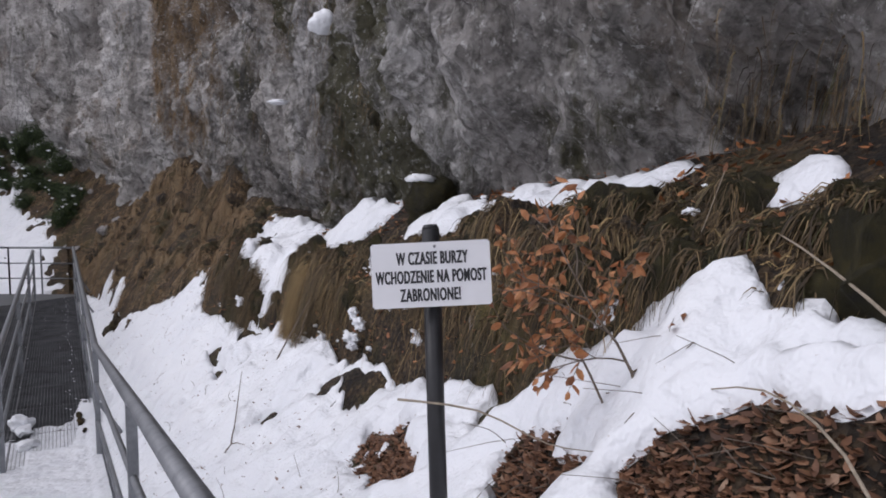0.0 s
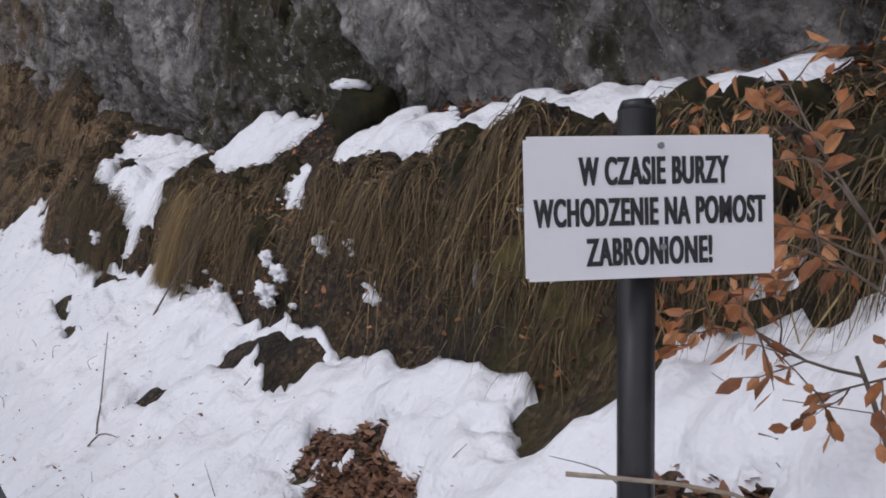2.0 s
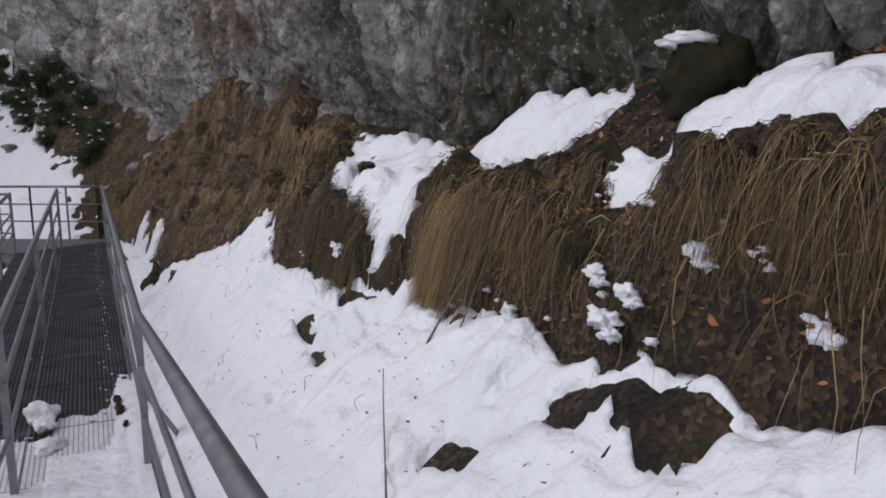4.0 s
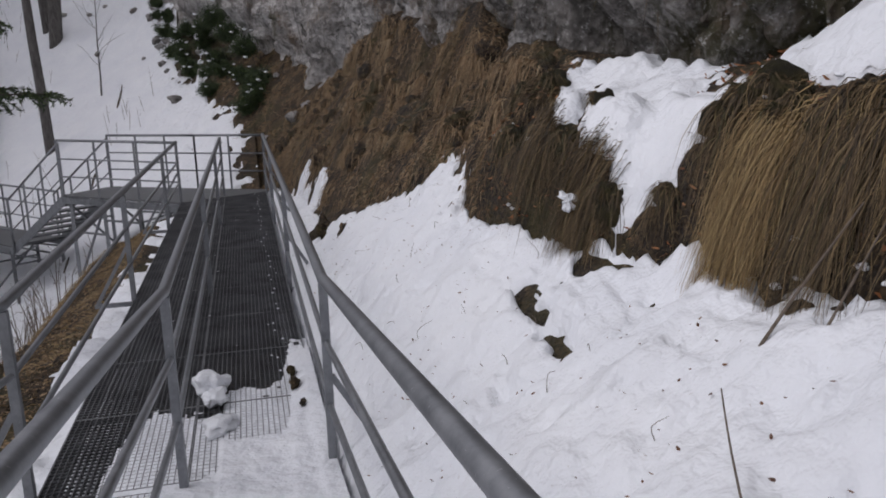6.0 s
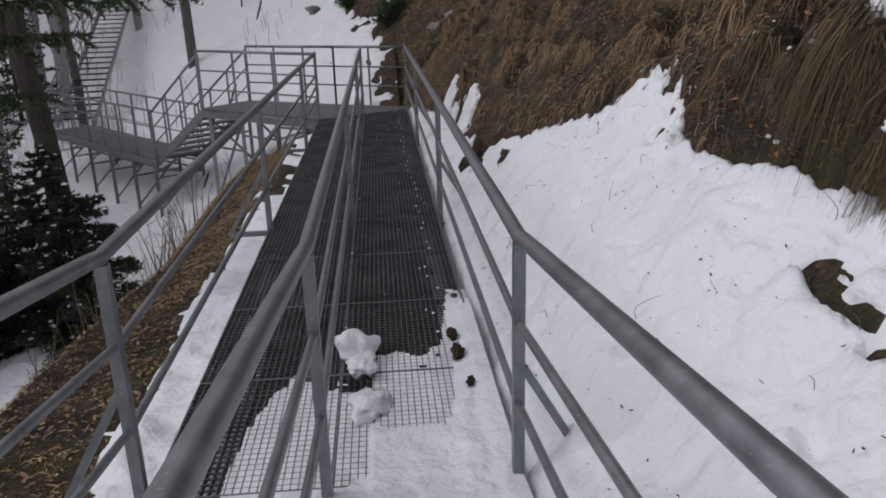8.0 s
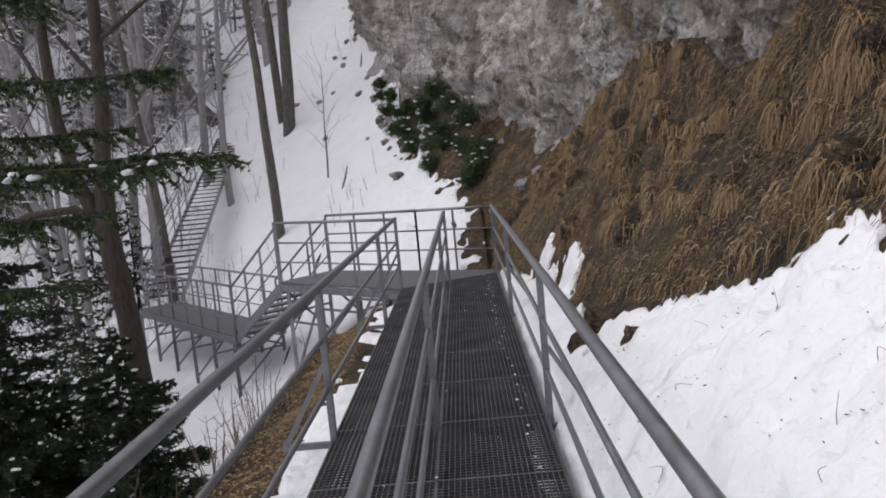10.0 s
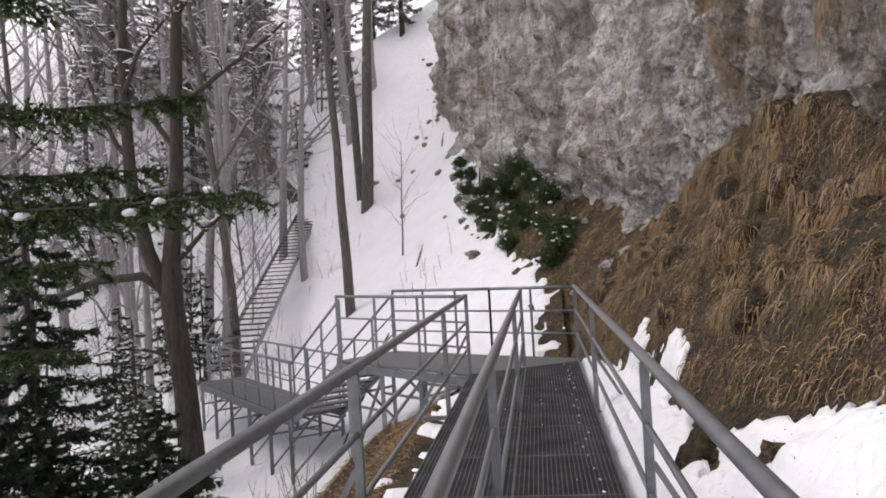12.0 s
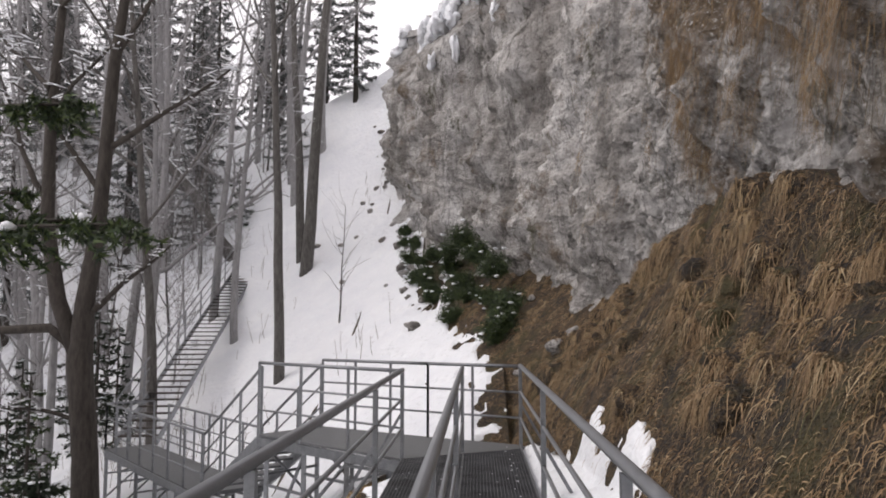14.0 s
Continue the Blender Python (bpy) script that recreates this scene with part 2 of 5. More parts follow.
BLACKPAINT = plain_mat("black_paint", (0.014, 0.014, 0.016), 0.4, 0.3, 30)
WOOD = bark_mat("weathered_wood", (0.1, 0.085, 0.07), (0.2, 0.175, 0.15))
MOSS = moss_mat()
GOLDMOSS = plain_mat("golden_moss", (0.055, 0.043, 0.012), 0.95, 0.7, 14)


# ---- mesh tools ----
class Build:
    def __init__(self):
        self.v, self.f = [], []

    def tube(self, pts, radii, n=8, caps=True):
        """A bent round bar through pts."""
        pts = [Vector(p) for p in pts]
        if not hasattr(radii, "__len__"):
            radii = [radii] * len(pts)
        start = len(self.v)
        side = None
        for i, p in enumerate(pts):
            d = (pts[min(i + 1, len(pts) - 1)] - pts[max(i - 1, 0)]).normalized()
            ref = side if side is not None else (Vector((0, 0, 1)) if abs(d.z) < 0.9 else Vector((1, 0, 0)))
            a = (ref - d * ref.dot(d)).normalized()
            side = a
            b = d.cross(a)
            for k in range(n):
                w = 2 * math.pi * k / n
                self.v.append(tuple(p + (a * math.cos(w) + b * math.sin(w)) * radii[i]))
        for i in range(len(pts) - 1):
            for k in range(n):
                q = start + i * n
                self.f.append((q + k, q + (k + 1) % n, q + n + (k + 1) % n, q + n + k))
        if caps:
            self.f.append(tuple(start + k for k in range(n))[::-1])
            e = start + (len(pts) - 1) * n
            self.f.append(tuple(e + k for k in range(n)))
        return self

    def box(self, lo, hi, m=None):
        s = len(self.v)
        for z in (lo[2], hi[2]):
            for x, y in ((lo[0], lo[1]), (hi[0], lo[1]), (hi[0], hi[1]), (lo[0], hi[1])):
                p = Vector((x, y, z))
                self.v.append(tuple(m @ p if m else p))
        for q in ((3, 2, 1, 0), (4, 5, 6, 7), (0, 1, 5, 4), (1, 2, 6, 5), (2, 3, 7, 6), (3, 0, 4, 7)):
            self.f.append(tuple(s + i for i in q))
        return self

    def bar(self, a, b, w, h):
        """A square bar from a to b."""
        a, b = Vector(a), Vector(b)
        d = b - a
        m = Matrix.Translation(a) @ d.to_track_quat("Y", "Z").to_matrix().to_4x4()
        return self.box((-w / 2, 0, -h / 2), (w / 2, d.length, h / 2), m)

    def mesh(self, name, material, flat=False):
        me = bpy.data.meshes.new(name)
        me.from_pydata(self.v, [], self.f)
        if not flat:
            me.polygons.foreach_set("use_smooth", [len(p.vertices) == 4 for p in me.polygons])
        me.materials.append(material)
        me.update()
        return me


def array_mesh(name, v, f, material, flat=False):
    me = bpy.data.meshes.new(name)
    me.from_pydata(np.asarray(v).tolist(), [], np.asarray(f).tolist())
    if not flat:
        me.polygons.foreach_set("use_smooth", [True] * len(me.polygons))
    me.materials.append(material)
    me.update()
    return me


def part(name, b, material, parent, label="", flat=False):
    ob = new(name, b if isinstance(b, bpy.types.Mesh) else b.mesh(name, material, flat))
    ob.parent = parent
    if parent is not None:
        ob.matrix_parent_inverse = Matrix.Translation(parent.location).inverted() if parent.parent is None else Matrix()
    return tagged(ob, label)


def thing(name, at, label, category, group="", kind=""):
    ob = new(name)
    ob.location = at
    return tagged(ob, label, category, group, kind)


# ---- the lie of the land ----
RAIL_R, RAIL_C, RAIL_L = 0.40, -0.376, -1.10
BEND, END = 8.0, 19.58


def deck(y):
    """Height of the walkway: a ramp down to the bend, level after it."""
    return 0.14 * np.clip(BEND - np.asarray(y, float), 0, 11)


KY = np.array([-3, 0, 2, 3, 4, 5.3, 6.8, 8, 9.2, 10.2, 12.2, 14, 17, 20, 24, 27])
BASE_X = np.array([1.75, 1.75, 1.74, 1.76, 1.84, 1.84, 1.88, 1.62, 1.55, 1.75, 1.25, 1.0, 0.8, 0.7, 0.5, 0.4])
BASE_Z = np.array([2.6, 2.5, 2.13, 1.68, 1.45, 1.36, 1.31, 1.15, 1.1, 1.3, 0.72, 0.4, 0.15, 0.0, 0.3, 0.9])
EDGE_Z = np.array([2.8, 2.7, 2.5, 2.42, 2.28, 2.02, 1.95, 1.75, 2.0, 1.85, 1.75, 1.75, 2.1, 1.9, 1.4, 1.3])
FOOT_Z = np.array([3.0, 2.95, 2.78, 2.58, 2.5, 2.4, 2.3, 2.0, 2.15, 2.25, 2.45, 2.7, 3.1, 2.8, 2.0, 1.7])


# where the lower snow ends against the bank, and against the cliff side of the gully
SNOW_Y = np.array([-3, 1.2, 1.7, 1.88, 2.08, 2.5, 2.98, 3.2, 3.5, 3.9, 4.1, 4.4, 4.64, 4.97, 5.25, 6.1, 6.6, 6.9, 7.1, 7.44, 7.9, 8.2, 8.63, 9.7, 10.24, 10.9, 11.7, 12.3, 12.8, 14.2, 15, 16.5, 18, 19.2, 20.2])
SNOW_X = np.array([1.72, 1.74, 1.78, 1.8, 1.8, 1.76, 1.7, 1.74, 1.77, 1.84, 1.8, 1.84, 1.84, 1.7, 1.83, 1.85, 1.87, 1.8, 1.7, 1.58, 1.62, 1.54, 1.62, 1.64, 1.71, 1.5, 1.3, 1.04, 0.86, 0.9, 0.95, 0.9, 0.66, 0.5, 0.25])
GULLY_Y = np.array([19, 20.4, 21.7, 24.6, 29.9, 38.5, 44.8, 50, 60])
GULLY_X = np.array([0.3, 0.19, 0.0, -0.16, -1.37, -3.17, -4.06, -4.93, -5.5])


def cliff_x(y):
    return np.interp(y, [-14, 2, 9, 20, 25, 30, 38.5, 44.8, 50, 60], [2.6, 2.6, 2.6, 2.5, 1.9, 0.45, -2.6, -3.7, -4.6, -4.6])


def far_ground(x, y):
    """The snowy gully beyond the walkway: it climbs away and falls to the wooded side."""
    s = np.clip(y - 32, 0, 70)
    z = -0.03 + np.where(y > 32, 0.36 * s + 0.018 * np.minimum(s, 22) ** 2, 0.31 * (np.maximum(y, 14) - 32))
    xr = np.maximum(x, -17) + 6.1
    cross = np.where(xr > 0, 0.55 * xr, np.where(y > 30, 0.5, 0.34) * xr)
    return z + cross + np.clip(-22 - x, 0, 50) * 0.1 + smooth(38, 52, y) * 0.45 * np.clip(-13.5 - x, 0, 9)


def near_left(x, y):
    """A brown shelf beside the walkway, then a steep drop to the wooded floor."""
    d = np.clip(RAIL_L - x, 0, None)
    crest = np.interp(y, [0, 8, 10, 13], [-0.15, -0.2, -0.3, -0.62])
    z = deck(y) * np.clip(1 - d / 6, 0, 1) + np.interp(d, [0, 0.25, 1.2], [-0.26, -0.3, 0.0]) + np.where(d > 0.25, crest * smooth(0.25, 1.2, d), 0)
    z = z - np.where(d > 1.2, np.minimum(1.15 * (d - 1.2), 3.0) + 0.1 * np.clip(d - 5.2, 0, None), 0)
    return z


def ground_z(x, y):
    x, y = np.broadcast_arrays(np.asarray(x, float), np.asarray(y, float))
    far = smooth(17.5, 24, y)
    left = near_left(x, y) * (1 - far) + far_ground(x, y) * far
    dk = deck(y)
    bx, bz = np.interp(y, KY, BASE_X), np.interp(y, KY, BASE_Z)
    ez = np.interp(y, KY, EDGE_Z)
    fz = np.interp(y, KY, FOOT_Z) + smooth(9, 12, y) * 0.35 * fbm(y * 0.9, 0.5, 3.3, 3)
    x0 = 0.46
    z0 = dk - 0.05
    cx = cliff_x(y)
    ex = cx - 0.48
    t1 = np.clip((x - x0) / (bx - x0), 0, 1)
    t2 = np.clip((x - bx) / (ex - bx), 0, 1)
    t3 = np.clip((x - ex) / 0.4, 0, 1)
    # the near bank rises almost upright from the snow, then slopes back to the ledge
    wall = np.clip((x - bx) / 0.13, 0, 1)
    upright = smooth(9.6, 8.9, y) * smooth(2.1, 2.9, y) * (1 - 0.9 * np.exp(-((y - 7.5) / 0.33) ** 4))
    rise = (0.6 * wall + 0.4 * t2) * upright + t2 ** 0.72 * (1 - upright)
    ridge = z0 + (bz - z0) * t1 ** 0.9 + (ez - bz) * rise + (fz - ez) * t3
    under = dk - 0.28
    mid = under + (ridge - under) * smooth(0.3, 0.5, x)
    right = np.where(x > 0.3, mid, left)
    gully = np.maximum(left, far_ground(x, y) + 0.5 * np.exp(-np.clip(cx - x, 0, 30) / 0.8))
    fr = smooth(20, 24, y)
    z = right * (1 - fr) + gully * fr
    on_bank = smooth(1.3, 1.9, x) * (1 - fr) * (1 - 0.8 * smooth(ex - 0.16, ex + 0.06, x))
    z = z + 0.05 * fbm(x * 1.1, y * 1.1, 0.3, 3) * smooth(0.5, 1.0, np.abs(x + 0.35))
    z = z + on_bank * (0.13 * fbm(x * 2.0, y * 2.3, 4.2, 3, 0.5) + 0.12 * np.abs(fbm(x * 1.2, y * 1.2, 8.2, 2)))
    z = z + np.where(x < -4, 0.25, 0.0) * fbm(x * 0.3, y * 0.3, 7.7, 3)
    return z


# soft-edged patches of snow on the bank: y, x, half length along y, half width along x, lean
PATCHES = [
    (8.45, 2.34, 0.9, 0.26), (7.55, 2.02, 0.6, 0.26), (7.2, 1.93, 0.36, 0.12), (6.9, 1.8, 0.16, 0.12), (6.5, 2.4, 0.65, 0.22),
    (5.3, 2.13, 0.16, 0.1), (4.95, 2.34, 0.32, 0.18), (4.5, 2.27, 0.36, 0.15), (4.0, 2.28, 0.42, 0.16), (3.5, 2.33, 0.5, 0.15),
    (3.0, 2.3, 0.36, 0.13), (2.78, 2.2, 0.15, 0.12), (4.66, 1.93, 0.09, 0.06), (4.19, 1.9, 0.09, 0.04),
    (2.05, 2.2, 0.13, 0.09), (5.15, 1.7, 0.12, 0.08), (8.25, 1.84, 0.16, 0.1), (1.68, 1.7, 0.35, 0.08), (15.0, 1.02, 0.45, 0.12), (16.6, 0.95, 0.35, 0.1), (5.05, 2.12, 0.4, 0.09),
]
# bare brown spots in the lower snow
BARE = [
    (3.78, 1.5, 0.2, 0.1), (3.52, 1.42, 0.22, 0.08), (3.32, 1.37, 0.14, 0.06), (2.38, 1.42, 0.16, 0.09), (2.14, 1.34, 0.15, 0.08), (1.62, 1.45, 0.18, 0.1), (1.36, 1.46, 0.16, 0.1), (1.78, 1.37, 0.12, 0.06),
    (7.72, 1.43, 0.09, 0.05), (7.42, 1.38, 0.13, 0.035), (7.22, 1.34, 0.08, 0.05), (7.05, 1.33, 0.06, 0.03),
    (5.3, 1.36, 0.1, 0.05), (12.7, 0.86, 0.35, 0.14), (1.2, 1.82, 0.45, 0.16), (4.95, 1.62, 0.13, 0.09),
    (2.95, 1.74, 0.2, 0.16), (4.5, 1.68, 0.2, 0.1),
]


def snow_depth(x, y):
    """Snow on the ground, negative where it lies bare."""
    g = ground_z(x, y)
    edge = fbm(x * 3.1, y * 3.1, g * 3.1 + 1.7, 4)
    mid = fbm(x * 7, y * 7, g * 7 + 5.7, 2)
    fine = fbm(x * 15, y * 15, g * 15 + 2.9, 2)
    lower = (np.interp(y, SNOW_Y, SNOW_X) - x) / 0.3 + 0.2 * edge + 0.16 * mid + 0.14 * fine
    for py, px, ly, lx in BARE:
        lower = np.minimum(lower, (np.hypot((y - py) / ly, (x - px) / lx) - 1) * 1.0 + 0.75 * edge + 0.45 * mid + 0.2 * fine)
    best = np.where(x > 0.3, lower, -1.0)
    for py, px, ly, lx in PATCHES:
        best = np.maximum(best, 1.3 * (1 - np.hypot((y - py) / ly, (x - px) / lx)) + 0.3 * edge + 0.3 * mid + 0.22 * fine)
    # it does not hold on the upright parts of the near bank
    e = 0.03
    steep = np.abs(ground_z(x + e, y) - ground_z(x - e, y)) / (2 * e)
    best = best - 1.1 * smooth(1.7, 3.0, steep) * smooth(10, 9, y) * (x > 1.5)
    far = smooth(20.3, 21.3, y + 0.7 * edge)
    gully = np.minimum((np.interp(y, GULLY_Y, GULLY_X) - x) / 0.8, 1.0) + 0.45 * edge + 0.2 * mid
    best = best * (1 - far) + gully * far
    # on the downhill side: a bare strip beside the walkway, snow further down
    d = RAIL_L - x
    width = np.interp(y, [-3, 4, 8, 13, 18, 20], [1.5, 1.6, 2.4, 2.6, 1.6, 1.0])
    down = (d - width) / 0.5 + 0.6 * edge
    lip = (0.34 - np.abs(x + 1.2)) / 0.25 + 0.3 * edge
    down = np.maximum(down, np.where(y < 13.5, lip, lip - 0.8 + 0.9 * edge))
    best = np.where(x < -0.9, np.where(far > 0.5, np.maximum(best, down), down), best)
    best = np.where((x >= -0.9) & (x <= 0.3) & (y < 20.2), -1.0, best)
    best = np.where((x > 0.25) & (x < 0.55) & (y < 19), np.maximum(best, 0.5 + 0.3 * edge - smooth(10, 13, y) * 0.6), best)
    best = np.where(y < -1, 1.0, best)
    return np.clip(best, -1, 1)


def grid_faces(nu, nv):
    i = np.arange(nu * nv).reshape(nu, nv)
    return np.stack([i[:-1, :-1], i[1:, :-1], i[1:, 1:], i[:-1, 1:]], -1).reshape(-1, 4)


def spread(*spans):
    """Grid lines: (start, stop, step) spans joined."""
    out = []
    for a, b, s in spans:
        out += list(np.arange(a, b - 1e-6, s))
    return np.array(out + [spans[-1][1]])


GX = spread((-400, -60, 40), (-60, -20, 2.5), (-20, -8, 0.5), (-8, -3, 0.2), (-3, -1.0, 0.1), (-1.0, 0.3, 0.16), (0.3, 1.4, 0.045), (1.4, 2.2, 0.026), (2.2, 3.2, 0.045), (3.2, 8, 0.6), (8, 400, 60))
GY = spread((-400, -20, 50), (-20, -2, 1.0), (-2, 14, 0.05), (14, 22, 0.1), (22, 34, 0.3), (34, 64, 1.0), (64, 400, 30))
X, Y = np.meshgrid(GX, GY, indexing="ij")
Z = ground_z(X, np.clip(Y, -3, 75)) - smooth(70, 140, Y) * 30
tagged(new("ground", array_mesh("ground", np.stack([X, Y, Z], -1).reshape(-1, 3), grid_faces(*X.shape)[:, ::-1], SOIL)), "steep hillside of brown leaf litter and moss below the cliff", "ground", kind="structure")

SX = spread((-400, -60, 40), (-60, -20, 2.5), (-20, -8, 0.5), (-8, -3, 0.12), (-3, 0.3, 0.08), (0.3, 1.45, 0.03), (1.45, 2.2, 0.018), (2.2, 3.0, 0.03), (3.0, 8, 0.6))
SY = spread((-20, -2, 1.0), (-2, 12, 0.035), (12, 22, 0.08), (22, 34, 0.25), (34, 64, 1.0), (64, 400, 30))
X, Y = np.meshgrid(SX, SY, indexing="ij")
yc = np.clip(Y, -3, 75)
D = snow_depth(X, yc)
lump = fbm(X * 5.0, Y * 5.0, 3.3, 3) * smooth(-10, -2, X)
T = 0.085 * np.sqrt(np.clip(D + 0.12, 0, 0.8)) * (1 + 0.28 * lump) + np.where(D < -0.1, -0.08, -0.004)
T = T + (0.035 * fbm(X * 4.2, Y * 4.2, 6.0, 3) + 0.024 * fbm(X * 13, Y * 13, 1.0, 2)) * smooth(-6, -1, X) * (D > 0)
T = T - 0.045 * smooth(0.4, 0.75, vnoise(X * 6.5, Y * 6.5, 12.5)) * smooth(0, 0.4, D) * smooth(-6, -1, X)
Z = ground_z(X, yc) + T - smooth(70, 140, Y) * 30
F = grid_faces(*X.shape)[:, ::-1]
F = F[(D.reshape(-1)[F] > -0.14).any(1)]
used = np.unique(F)
remap = np.zeros(X.size, int)
remap[used] = np.arange(len(used))
tagged(new("snow_cover", array_mesh("snow_cover", np.stack([X, Y, Z], -1).reshape(-1, 3)[used], remap[F], SNOW)), "uneven white snow cover lying on the hillside", "snow", kind="structure")

# ---- the cliff ----
CY = spread((-16, -2, 0.5), (-2, 20, 0.06), (20, 34, 0.13), (34, 56, 0.25))
CH = spread((0, 6, 0.06), (6, 14, 0.14), (14, 26, 0.3))
U, W = np.meshgrid(CY, CH, indexing="ij")
FOOT = ground_z(cliff_x(np.clip(U, -3, 56)), np.clip(U, -3, 56)) - 0.5
TOPZ = np.interp(U, [-16, 20, 28, 32.6, 40, 50, 56], [16, 16, 14.5, 12.7, 13.8, 15.8, 15]) + 0.9 * fbm(U * 0.55, 0.5, 1.2, 4, 0.6)
CZ = FOOT + W / 26 * (TOPZ - FOOT) * 1.0
CZ = np.where(W < 12, FOOT + W * np.minimum(1, (TOPZ - FOOT) / 26 + 0.35), CZ)
CZ = np.maximum.accumulate(CZ, axis=1)
h = W
near = smooth(13, 10, U)
lean = 0.1 * near * smooth(1.1, 0.5, h) - (0.28 + 0.04 * near) * smooth(0.5, 1.9, h) + 0.04 * np.clip(h - 2.2, 0, 30) * smooth(24, 14, U) - 0.02 * np.clip(h - 1, 0, 20) * smooth(24, 34, U)
lean = lean + 0.7 * np.clip(CZ - 10.8 - 0.12 * np.clip(U - 34, 0, 20), 0, 4) * smooth(29, 33, U)
far_face = smooth(18, 28, U)
crag = 1.0 - np.abs(fbm(U * 0.8, CZ * 0.35, 3.1, 4, 0.55))
fiss = fbm(U * 1.1 + 0.3 * fbm(U, CZ, 1.0, 2), CZ * 0.16, 5.5, 3)
knob = np.abs(fbm(U * 2.0, CZ * 1.5, 7.4, 4, 0.55))
ribs = (0.22 + 0.5 * far_face) * fbm(U * 0.45, CZ * 0.16, 2.2, 3) * smooth(0, 1.5, h) - 0.14 * crag - 0.2 * knob + 0.26 * (1 - 0.6 * far_face) * np.exp(-(fiss / 0.1) ** 2) - 0.5 * far_face * np.abs(fbm(U * 0.6, CZ * 0.5, 9.1, 4, 0.6)) + 0.1 * fbm(U * 3.1, CZ * 2.3, 4.4, 5, 0.62) + 0.04 * fbm(U * 9, CZ * 7, 6.1, 3, 0.65)
CX = cliff_x(np.clip(U, -14, 60)) + 0.12 + lean + ribs + smooth(51, 56, U) * 6
V = np.stack([CX, U, CZ], -1).reshape(-1, 3)
tagged(new("cliff", array_mesh("cliff", V, grid_faces(*U.shape), ROCK)), "grey weathered limestone cliff with dark streaks and moss", "cliff", kind="structure")

# ---- walkway ----
def post(parent, x, y, side, brace=True):
    z = float(deck(y))
    p = part("post", Build().bar((x, y, z - 0.12), (x, y, z + 1.03), 0.045, 0.045), STEEL, parent, flat=True)
    if brace:
        part("bracket", Build().bar((x, y, z - 0.04), (x + side * 0.36, y, z - 0.04), 0.04, 0.04), STEEL, p, flat=True)
        part("brace", Build().bar((x + side * 0.34, y, z - 0.03), (x + side * 0.02, y, z + 0.52), 0.032, 0.032), STEEL, p, flat=True)


def railing(name, x, y0, y1, posts, side, label, brace=True):
    r = thing(name, (x, BEND, 0), label, "railing", "railings along the walkway")
    line = [(x, y0), (x, BEND - 0.12), (x, BEND), (x, BEND + 0.12), (x, y1)]
    for nm, hz, rad in (("handrail", 1.06, 0.029), ("middle_rail", 0.71, 0.017), ("lower_rail", 0.36, 0.017)):
        part(nm, Build().tube([(a, b, float(deck(b)) + hz - (0.004 if abs(b - BEND) < 0.01 else 0)) for a, b in line], rad, 12), STEEL, r)
    for y in posts:
        post(r, x, y, side, brace)
    return r


POSTS = (-0.2, 3.9, 8.0, 11.9, 15.75)
END = 19.35
railing("walkway_railing", RAIL_R, -3.0, END, POSTS + (END,), 1, "galvanised steel railing with round handrail beside the snowy bank")
railing("walkway_railing", RAIL_C, -3.0, END - 0.6, POSTS + (END - 0.6,), 1, "galvanised steel railing dividing the walkway in two lanes", False)
railing("walkway_railing", RAIL_L, -3.0, END - 1.1, POSTS + (END - 1.1,), -1, "galvanised steel railing above the wooded slope")


def grating(w, l):
    """One panel of pressed steel grating: bearing bars, cross bars, edge strips."""
    b = Build()
    n = int(round(w / 0.034))
    for i in range(n + 1):
        x = -w / 2 + w * i / n
        t = 0.004 if i in (0, n) else 0.0022
        b.box((x - t, -l / 2, -0.034), (x + t, l / 2, 0.0))
    m = int(round(l / 0.042))
    for j in range(m + 1):
        y = -l / 2 + l * j / m
        t = 0.005 if j in (0, m) else 0.0018
        b.box((-w / 2, y - t, -0.012 if 0 < j < m else -0.034), (w / 2, y + t, -0.001))
    return b


PANEL_W, PANEL_L = 0.735, 0.99
panel_mesh = grating(PANEL_W, PANEL_L).mesh("grating_panel", GRATE, flat=True)
walk_deck = thing("walkway_deck", (RAIL_C, BEND, 0), "dark wet steel grating deck on steel beams, partly snowed over", "walkway")
for lane in (-0.735, 0.01):
    for j in range(11):
        g = part("grating_panel", panel_mesh, GRATE, walk_deck)
        g.location = Vector((lane, BEND + 0.55 + j * 1.0, 0)) - Vector((0, 0, 0))
for j in range(11):
    for lane in (-0.735, 0.01):
        g = part("grating_panel", panel_mesh, GRATE, walk_deck)
        y = BEND - 0.5 - j * 1.0
        g.location = (lane, y, float(deck(y)))
        g.rotation_euler = (math.atan(-0.14), 0, 0)
for x in (-1.09, -0.366, 0.37):
    b = Build().bar((x, BEND, -0.085), (x, END, -0.085), 0.05, 0.1)
    b.bar((x, -3, float(deck(-3)) - 0.085), (x, BEND, -0.085), 0.05, 0.1)
    part("beam", b, STEEL, walk_deck, flat=True)
part("edge_strip", Build().box((0.382, BEND, -0.04), (0.39, END - 0.05, 0.03)), STEEL, walk_deck, flat=True)

